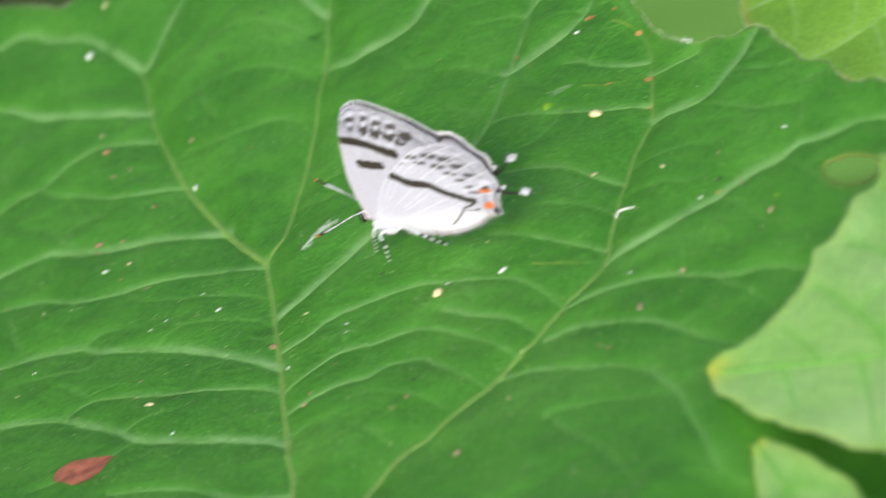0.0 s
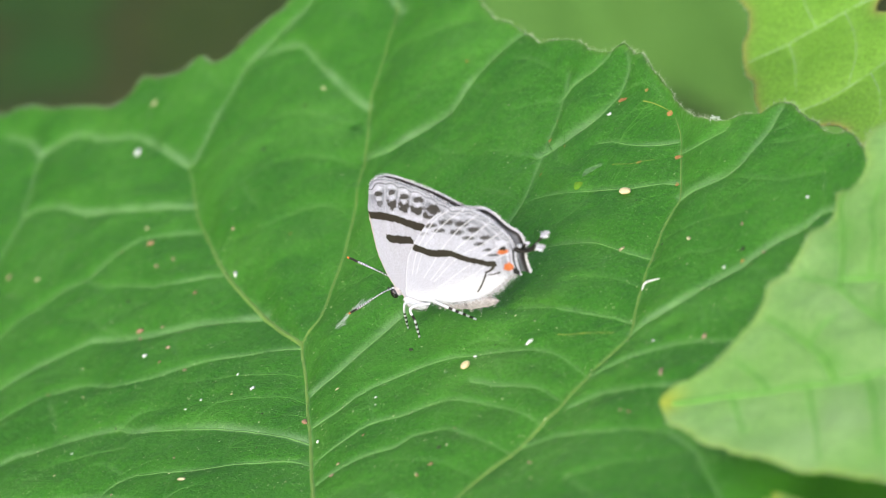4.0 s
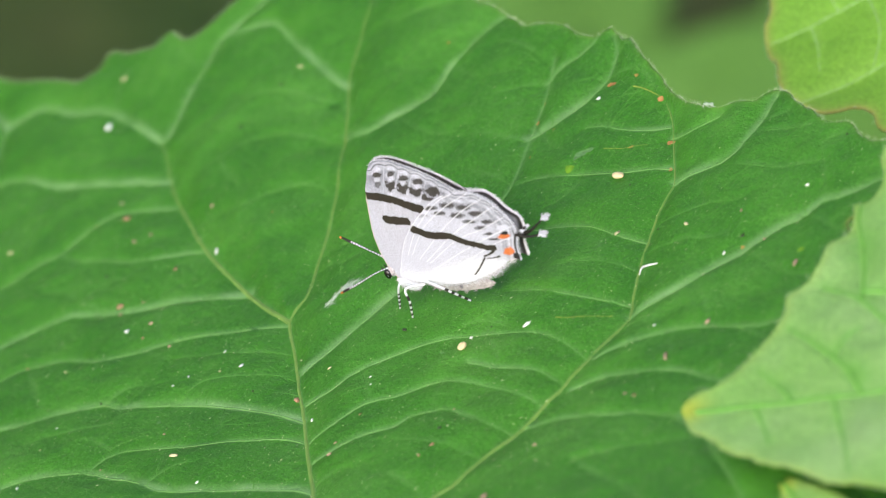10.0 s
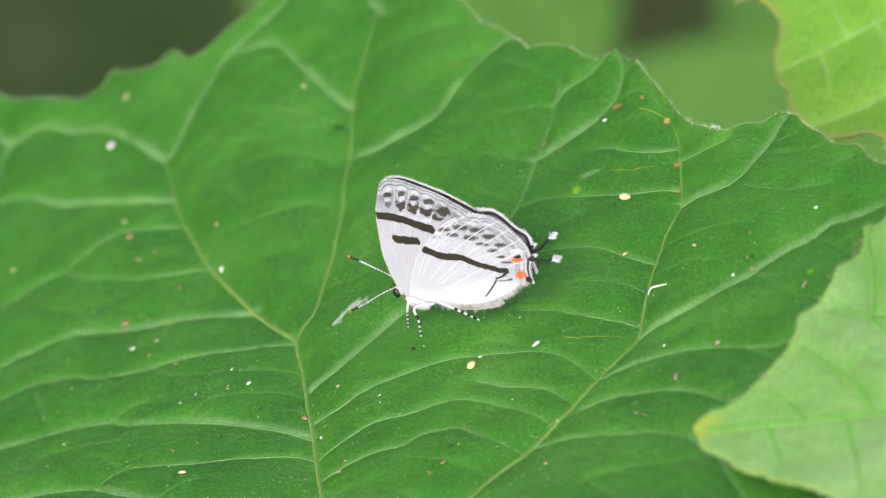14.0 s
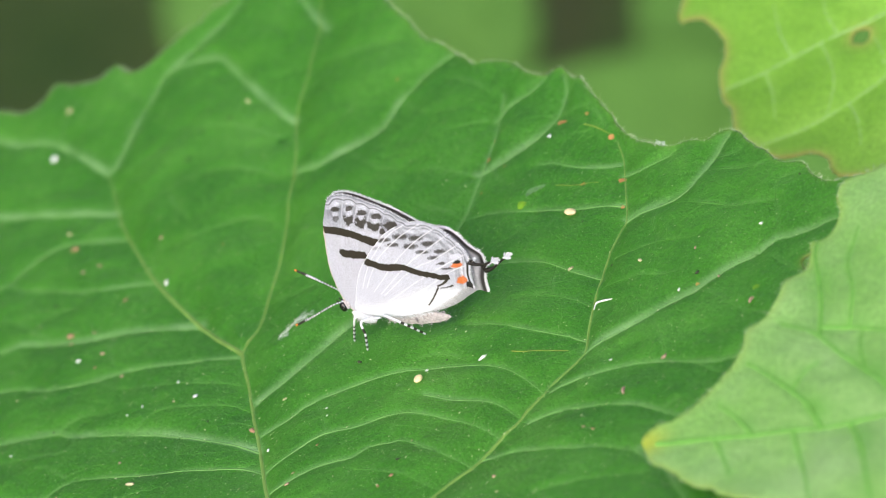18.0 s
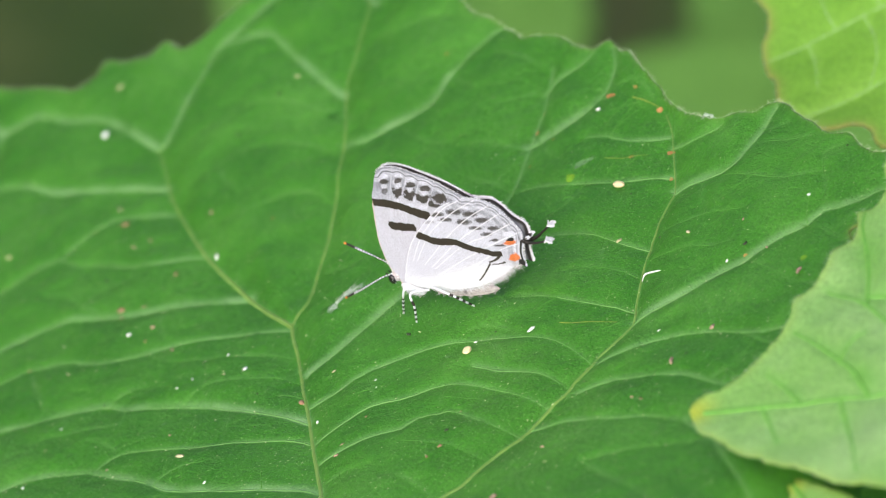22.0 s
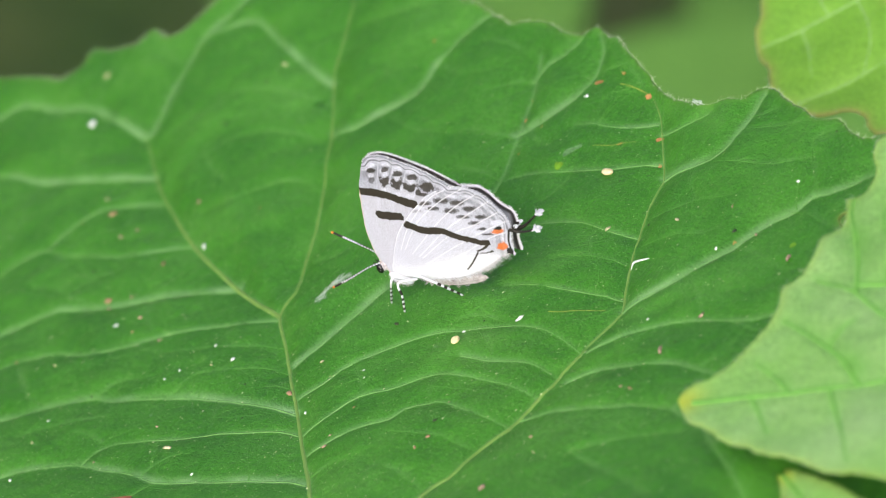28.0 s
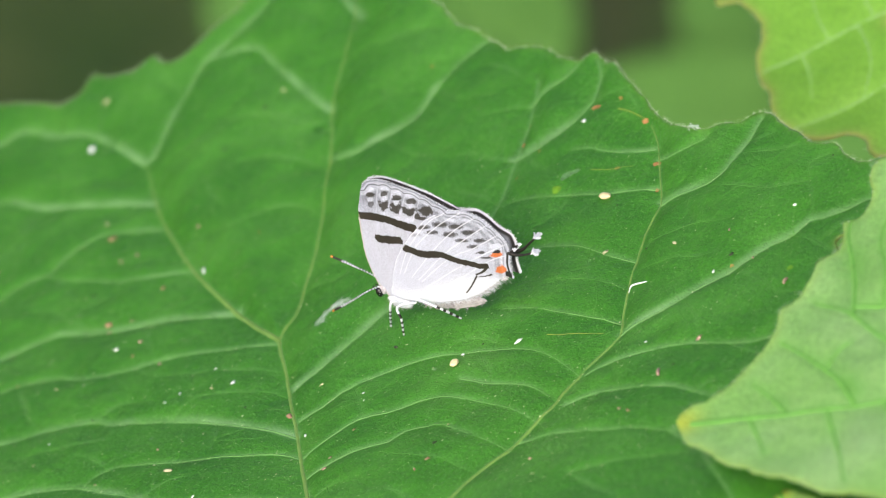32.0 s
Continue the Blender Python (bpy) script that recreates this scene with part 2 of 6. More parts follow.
def soil_material():
    mat, tree, shader = base_material("leaf_litter", (0.06, 0.05, 0.03), 0.9, 0.2)
    wide = noise_node(tree, 6.0, 4.0)
    fine = noise_node(tree, 40.0, 6.0, 0.7)
    shade = ramp(tree, wide.outputs["Fac"], [(0.36, (0.030, 0.062, 0.012)), (0.48, (0.050, 0.078, 0.019)), (0.56, (0.058, 0.066, 0.022)), (0.66, (0.036, 0.095, 0.019))])
    color = mixed(tree, "OVERLAY", 0.6, shade.outputs["Color"], fine.outputs["Fac"])
    tree.links.new(color, shader.inputs["Base Color"])
    node = tree.nodes.new("ShaderNodeBump")
    node.inputs["Strength"].default_value = 0.8
    node.inputs["Distance"].default_value = 0.02
    tree.links.new(fine.outputs["Fac"], node.inputs["Height"])
    tree.links.new(node.outputs["Normal"], shader.inputs["Normal"])
    return mat


M_SOIL = soil_material()


# ---- mesh tools (all in millimetres, turned into metres here) ----
def link_mesh(name, verts, faces, material, parent=None, label="", smooth=True):
    mesh = bpy.data.meshes.new(name)
    mesh.from_pydata([tuple(float(c) * MM for c in v) for v in verts], [], faces)
    for some in material if isinstance(material, (list, tuple)) else [material]:
        mesh.materials.append(some)
    if smooth:
        mesh.polygons.foreach_set("use_smooth", [True] * len(mesh.polygons))
    mesh.update()
    ob = new(name, mesh)
    ob.parent = parent
    if label:
        tagged(ob, label)
    return ob


def empty(name, m):
    ob = new(name)
    ob.empty_display_size = 0.01
    ob.matrix_basis = m
    return ob


def spline(points, step):
    """A smooth line through the points, in steps of about that length."""
    p = np.array(points, float)
    ends = np.vstack([2 * p[0] - p[1], p, 2 * p[-1] - p[-2]])
    out = []
    for a, b, c, d in zip(ends, ends[1:], ends[2:], ends[3:]):
        n = max(2, int(np.linalg.norm(c - b) / step))
        for t in np.arange(n)[:, None] / n:
            out.append(0.5 * (2 * b + (c - a) * t + (2 * a - 5 * b + 4 * c - d) * t**2 + (3 * b - a - 3 * c + d) * t**3))
    return np.vstack(out + [p[-1:]]).reshape(-1, p.shape[1])


def closed(p, step):
    out = []
    n = len(p)
    for i in range(n):
        a, b, c, d = p[i - 1], p[i], p[(i + 1) % n], p[(i + 2) % n]
        m = max(2, int(np.linalg.norm(c - b) / step))
        for t in np.arange(m)[:, None] / m:
            out.append(0.5 * (2 * b + (c - a) * t + (2 * a - 5 * b + 4 * c - d) * t**2 + (3 * b - a - 3 * c + d) * t**3))
    return np.array(out).reshape(-1, 2)


def wavy(line, size, seed, length):
    """Small uneven teeth along a closed outline."""
    rng = np.random.default_rng(seed)
    n = len(line)
    bumps = np.zeros(n)
    for octave in (1, 2, 4):
        count = max(6, int(n * octave / length))
        keys = rng.normal(0, 1, count)
        bumps += np.interp(np.arange(n) * count / n, np.arange(count + 1), np.r_[keys, keys[0]]) / octave
    ahead = np.roll(line, -1, 0) - np.roll(line, 1, 0)
    across = np.stack([ahead[:, 1], -ahead[:, 0]], 1) / (np.linalg.norm(ahead, axis=1)[:, None] + 1e-9)
    return line + across * (bumps * size)[:, None]


def inside(points, ring):
    hit = np.zeros(len(points), bool)
    x, y = points[:, 0], points[:, 1]
    for (ax, ay), (bx, by) in zip(ring, np.roll(ring, -1, 0)):
        if ay == by:
            continue
        cross = (ay > y) != (by > y)
        hit ^= cross & (x < (bx - ax) * (y - ay) / (by - ay) + ax)
    return hit


def nearness(points, segments):
    """Distance from each point to the nearest of the segments (rows ax, ay, bx, by)."""
    best = np.full(len(points), 1e9)
    for ax, ay, bx, by in segments:
        ab = np.array([bx - ax, by - ay])
        t = np.clip(((points - (ax, ay)) @ ab) / (ab @ ab + 1e-12), 0, 1)
        best = np.minimum(best, np.hypot(points[:, 0] - ax - ab[0] * t, points[:, 1] - ay - ab[1] * t))
    return best


def slanted(points, segments):
    """Distance from the nearest vein, counted longer on its far side, so that the far wall of the furrow is the steeper one."""
    best = np.full(len(points), 1e9)
    for ax, ay, bx, by in segments:
        ab = np.array([bx - ax, by - ay])
        t = np.clip(((points - (ax, ay)) @ ab) / (ab @ ab + 1e-12), 0, 1)
        dx, dy = points[:, 0] - ax - ab[0] * t, points[:, 1] - ay - ab[1] * t
        d = np.hypot(dx, dy)
        best = np.minimum(best, d * 1.12 + 0.42 * dy)
    return best


def ring_segments(ring):
    return np.hstack([ring, np.roll(ring, -1, 0)])


def onto(points, ring):
    """The nearest point on a ring for each of a few points."""
    a, b = ring, np.roll(ring, -1, 0)
    ab = b - a
    out = points.copy()
    for i, p in enumerate(points):
        t = np.clip(((p - a) * ab).sum(1) / ((ab**2).sum(1) + 1e-12), 0, 1)
        q = a + ab * t[:, None]
        out[i] = q[np.argmin(((p - q) ** 2).sum(1))]
    return out


def sheet(ring, cell, holes=()):
    """A grid of points that fills a ring, its border drawn onto the ring; faces as quads and triangles."""
    lo, hi = ring.min(0) - 2 * cell, ring.max(0) + 2 * cell
    nx, ny = (np.ceil((hi - lo) / cell)).astype(int) + 1
    gx, gy = np.meshgrid(lo[0] + np.arange(nx) * cell, lo[1] + np.arange(ny) * cell)
    points = np.stack([gx.ravel(), gy.ravel()], 1)
    full = inside(points, ring)
    for hole in holes:
        full &= ~inside(points, hole)
    grid = full.reshape(ny, nx)
    count = grid[:-1, :-1].astype(int) + grid[1:, :-1] + grid[:-1, 1:] + grid[1:, 1:]
    jy, jx = np.nonzero(count >= 2)
    quads = np.stack([jy * nx + jx, jy * nx + jx + 1, (jy + 1) * nx + jx + 1, (jy + 1) * nx + jx], 1)
    used = np.unique(quads)
    off = used[~full[used]]
    rings = [ring, *holes]
    far = np.stack([nearness(points[off], ring_segments(r)) for r in rings], 1) if len(off) else np.zeros((0, 1))
    which = far.argmin(1) if len(off) else []
    for k, r in enumerate(rings):
        some = off[which == k]
        points[some] = onto(points[some], r)
    # inner points close to the border also go onto it, so that the rim is smooth
    at = np.full(len(points), -1)
    at[used] = np.arange(len(used))
    return points[used], at[quads]


def tube(line, radii, sides=6, closed_ends=True):
    """Verts and faces of a tapered tube along a 3D line."""
    line = np.array(line, float)
    radii = np.interp(np.linspace(0, 1, len(line)), np.linspace(0, 1, len(radii)), radii)
    ahead = np.gradient(line, axis=0)
    ahead /= np.linalg.norm(ahead, axis=1)[:, None] + 1e-9
    side = np.cross(ahead, (0.31, 0.17, 0.93))
    side /= np.linalg.norm(side, axis=1)[:, None] + 1e-9
    up = np.cross(side, ahead)
    verts, faces = [], []
    for p, s, u, r in zip(line, side, up, radii):
        for k in range(sides):
            a = 2 * math.pi * k / sides
            verts.append(p + r * (math.cos(a) * s + math.sin(a) * u))
    for i in range(len(line) - 1):
        for k in range(sides):
            faces.append((i * sides + k, i * sides + (k + 1) % sides, (i + 1) * sides + (k + 1) % sides, (i + 1) * sides + k))
    if closed_ends:
        faces += [tuple(range(sides))[::-1], tuple((len(line) - 1) * sides + k for k in range(sides))]
    return verts, faces


def rib_strip(line, heights, width0, width1, rise):
    """A low rounded rib that lies on a surface along a plane line."""
    line = np.array(line)
    ahead = np.gradient(line, axis=0)
    ahead /= np.linalg.norm(ahead, axis=1)[:, None] + 1e-9
    across = np.stack([-ahead[:, 1], ahead[:, 0]], 1)
    verts, faces = [], []
    profile = ((-1.0, -0.35), (-0.7, 0.45), (0.0, 1.0), (0.7, 0.45), (1.0, -0.35))
    for i, (p, n, z) in enumerate(zip(line, across, heights)):
        w = width0 + (width1 - width0) * i / (len(line) - 1)
        for u, v in profile:
            verts.append((*(p + n * u * w / 2), z + v * w * rise))
    k = len(profile)
    for i in range(len(line) - 1):
        for j in range(k - 1):
            faces.append((i * k + j, (i + 1) * k + j, (i + 1) * k + j + 1, i * k + j + 1))
    return verts, [f[::-1] for f in faces]


def set_attribute(mesh, name, values):
    layer = mesh.attributes.new(name, "FLOAT", "POINT")
    layer.data.foreach_set("value", np.asarray(values, np.float32))


def pebble(rx, ry, rz, seed, segments=10, rings=6, rough=0.15):
    """An uneven small ellipsoid."""
    rng = np.random.default_rng(seed)
    verts, faces = [], []
    for i in range(rings + 1):
        th = math.pi * i / rings
        for j in range(segments):
            ph = 2 * math.pi * j / segments
            k = 1 + rough * rng.normal() * math.sin(th)
            verts.append((rx * k * math.sin(th) * math.cos(ph), ry * k * math.sin(th) * math.sin(ph), rz * k * math.cos(th)))
    for i in range(rings):
        for j in range(segments):
            faces.append((i * segments + j, (i + 1) * segments + j, (i + 1) * segments + (j + 1) % segments, i * segments + (j + 1) % segments))
    return verts, faces


# ---- leaves ----
TABLE = np.random.default_rng(77).uniform(-1, 1, (64, 64))


def grain(x, y, shift=0.0):
    """Smooth noise between -1 and 1 over a plane, for many points at once."""
    x, y = np.asarray(x, float) + 17.3 * shift + 500.0, np.asarray(y, float) + 9.1 * shift + 500.0
    i, j = np.floor(x).astype(int), np.floor(y).astype(int)
    u, v = x - i, y - j
    u, v = u * u * (3 - 2 * u), v * v * (3 - 2 * v)
    a, b = TABLE[i % 64, j % 64], TABLE[(i + 1) % 64, j % 64]
    c, d = TABLE[i % 64, (j + 1) % 64], TABLE[(i + 1) % 64, (j + 1) % 64]
    return (a * (1 - u) + b * u) * (1 - v) + (c * (1 - u) + d * u) * v


def pucker(points):
    """The unevenness of a leaf between its veins."""
    x, y = points[:, 0], points[:, 1]
    return 0.09 * grain(x * 0.45, y * 0.45, 3) + 0.28 * grain(x * 0.2 + y * 0.06, y * 0.2 - x * 0.06, 9)


class Blade:
    """The shape of one leaf: its outline, veins and the relief between them."""

    def __init__(self, veins, relief, bend=0.0, droop=0.0):
        self.lines = [(level, spline(points, 1.5)) for level, points in veins]
        self.segments = {k: np.array([(*a, *b) for level, line in self.lines if level == k for a, b in zip(line[:-1:2], np.vstack([line[2::2], line[-1:]]))]) for k in (1, 2, 3, 4)}
        self.relief, self.bend, self.droop = relief, bend, droop

    def nets(self, points):
        far = [slanted(points, self.segments[k]) if len(self.segments[k]) else np.full(len(points), 1e3) for k in (1, 2, 3, 4)]
        wide = [np.exp(-((d / w) ** 1.4)) for d, w in zip(far, (6.0, 3.4, 2.2, 1.4))]
        crease = sum(depth * np.exp(-((d / w) ** 1.2)) for d, w, depth in zip(far, (1.5, 1.0, 0.7, 0.5), (0.40, 0.38, 0.24, 0.10)))
        return (*wide, crease)

    def height(self, points):
        points = np.atleast_2d(np.array(points, float))
        e1, e2, e3, e4, crease = self.nets(points)
        a, b, c, d, e = (*self.relief, 0.0)[:5]
        sunk = b * e1 + (1 - e1) * (c * e2 + (1 - e2) * (d * e3 + (1 - e3) * e * e4))
        return a - sunk - crease * b / 2.0 + self.bend * points[:, 1] ** 2 + pucker(points) - self.drop(points)

    def drop(self, points):
        """The lower outer lobe hangs down."""
        x, y = points[:, 0], points[:, 1]
        return self.droop * np.maximum(0, x - 73) ** 2 * np.clip((-y - 5) / 15, 0, 1)

    def place(self, x, y, up=0.0):
        return (x, y, float(self.height([(x, y)])[0]) + up)


def build_leaf(name, m, ring, veins, relief, cell, material, vein_material, rib_material, label, widths, holes=(), bend=0.0, rimmed=0.0, thickness=0.3, droop=0.0, rim_strength=1.0, tip=None, broad=1.0):
    thing = tagged(empty(name, m), label, "leaf")
    shape = Blade(veins, relief, bend, droop)
    points, quads = sheet(ring, cell, holes)
    z = shape.height(points)
    blade = link_mesh("blade", np.column_stack([points, z]), [tuple(int(i) for i in q) for q in quads], material, thing)
    # band on each vein's far side; in a pale colour it is painted sheen
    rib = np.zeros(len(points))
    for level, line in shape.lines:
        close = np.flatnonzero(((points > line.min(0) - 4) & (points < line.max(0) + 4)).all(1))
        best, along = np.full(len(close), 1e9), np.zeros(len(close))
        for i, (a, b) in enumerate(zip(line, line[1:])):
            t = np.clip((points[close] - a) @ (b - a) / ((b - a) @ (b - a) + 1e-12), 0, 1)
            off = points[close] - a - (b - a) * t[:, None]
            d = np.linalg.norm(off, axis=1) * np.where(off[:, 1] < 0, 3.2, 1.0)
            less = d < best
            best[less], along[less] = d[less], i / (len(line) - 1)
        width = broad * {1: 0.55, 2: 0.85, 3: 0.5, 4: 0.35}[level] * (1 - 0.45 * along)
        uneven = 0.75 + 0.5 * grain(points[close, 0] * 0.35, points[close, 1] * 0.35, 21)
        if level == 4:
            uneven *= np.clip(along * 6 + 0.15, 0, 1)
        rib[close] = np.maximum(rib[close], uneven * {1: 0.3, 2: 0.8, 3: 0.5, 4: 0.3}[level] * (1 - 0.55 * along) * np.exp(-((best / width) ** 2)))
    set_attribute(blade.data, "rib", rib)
    edge = np.zeros(len(points))
    if rimmed:
        edge = np.exp(-nearness(points, ring_segments(ring[::3])) / rimmed)
        for hole in holes:
            edge = np.maximum(edge, np.exp(-nearness(points, ring_segments(hole)) / rimmed / 1.2) * 0.7 / max(rim_strength, 0.1))
    edge = edge * rim_strength
    if tip:
        edge = np.maximum(edge, 0.9 * np.exp(-(((points - tip[:2]) ** 2).sum(1) / tip[2] ** 2)))
    set_attribute(blade.data, "edge", edge)
    solid = blade.modifiers.new("thickness", "SOLIDIFY")
    solid.thickness, solid.offset = thickness * MM, -1
    for level, line in shape.lines:
        inner = inside(line, ring)
        line = line[inner]
        if len(line) < 4:
            continue
        w0, w1 = widths[level]
        verts, faces = rib_strip(line, shape.height(line) + 0.04, w0, w1, 0.28)
        link_mesh("vein", verts, faces, rib_material if level == 1 else vein_material if level < 4 else M_VEINLET, thing)
    return thing, shape


def stalk(thing, start, end, r0, r1, sag=(0, 0, 0), name="petiole"):
    a, b = np.array(start, float), np.array(end, float)
    mid = (a + b) / 2 + np.array(sag, float)
    line = spline([a, (a + mid) / 2 + np.array(sag) * 0.2, mid, (mid + b) / 2, b], np.linalg.norm(b - a) / 24)
    verts, faces = tube(line, (r0, r1), 8)
    return link_mesh(name, verts, faces, M_STEM, thing)


def margin_hairs(thing, shape, ring, seed, every, low, high, material, name="margin_hair"):
    """The fringe of short hairs along a leaf's edge."""
    rng = np.random.default_rng(seed)
    verts, faces = [], []
    ahead = np.roll(ring, -1, 0) - np.roll(ring, 1, 0)
    across = np.stack([ahead[:, 1], -ahead[:, 0]], 1) / (np.linalg.norm(ahead, axis=1)[:, None] + 1e-9)
    if inside(ring[:1] + across[:1] * 0.5, ring)[0]:
        across = -across
    picks = np.arange(0, len(ring), every)
    z = shape.height(ring[picks])
    for i, h in zip(picks, z):
        for _ in range(int(rng.integers(1, 6))):
            length = rng.uniform(low, high) * rng.uniform(0.6, 1.1)
            way = np.array([*(across[i] + rng.normal(0, 0.45, 2)), rng.normal(0.35, 0.4)])
            way /= np.linalg.norm(way)
            root = np.array([*(ring[i] - across[i] * 0.1 + rng.normal(0, 0.1, 2)), h])
            side = np.cross(way, (0.5, -0.6, 0.6))
            side *= 0.014 / (np.linalg.norm(side) + 1e-9)
            bend = np.array([*rng.normal(0, 0.12, 2), 0]) * length
            n = len(verts)
            verts += [root - side, root + side, root + way * length * 0.55 + side * 0.7 + bend * 0.4, root + way * length * 0.55 - side * 0.7 + bend * 0.4, root + way * length + bend]
            faces += [(n, n + 1, n + 2, n + 3), (n + 3, n + 2, n + 4)]
    ob = link_mesh(name, verts, faces, material, thing)
    return tagged(ob, kind="stuff")


def veinlets(thing, shape, ring, count, seed, low, high):
    """The fine cross-veins between the larger ones."""
    rng = np.random.default_rng(seed)
    every = np.vstack([s for s in shape.segments.values() if len(s)])
    verts, faces = [], []
    for _ in range(count):
        level, line = shape.lines[rng.integers(len(shape.lines))]
        i = rng.integers(1, len(line) - 1)
        p = line[i].copy()
        if not (low < p).all() or not (p < high).all():
            continue
        ahead = line[i + 1] - line[i - 1]
        way = np.array([-ahead[1], ahead[0]]) / (np.linalg.norm(ahead) + 1e-9) * rng.choice((-1, 1))
        way = way + 0.25 * rng.normal(0, 1, 2)
        path = [p.copy()]
        hits = every[(np.abs(every[:, :2] - p) < 12).all(1)]
        for step in range(16):
            way = way / np.linalg.norm(way) + rng.normal(0, 0.10, 2)
            p = p + way / np.linalg.norm(way) * 0.6
            path.append(p.copy())
            ab = hits[:, 2:] - hits[:, :2]
            t = np.clip(((p - hits[:, :2]) * ab).sum(1) / ((ab**2).sum(1) + 1e-9), 0, 1)
            if step > 2 and np.hypot(*(p - hits[:, :2] - ab * t[:, None]).T).min() < 0.5:
                break
        path = np.array(path)
        if len(path) < 5 or not inside(path, ring).all():
            continue
        v, f = rib_strip(path, shape.height(path) + 0.0, 0.20, 0.08, 0.16)
        n = len(verts)
        verts += v
        faces += [tuple(k + n for k in q) for q in f]
    return tagged(link_mesh("veinlet_net", verts, faces, M_VEINLET, thing), kind="stuff")


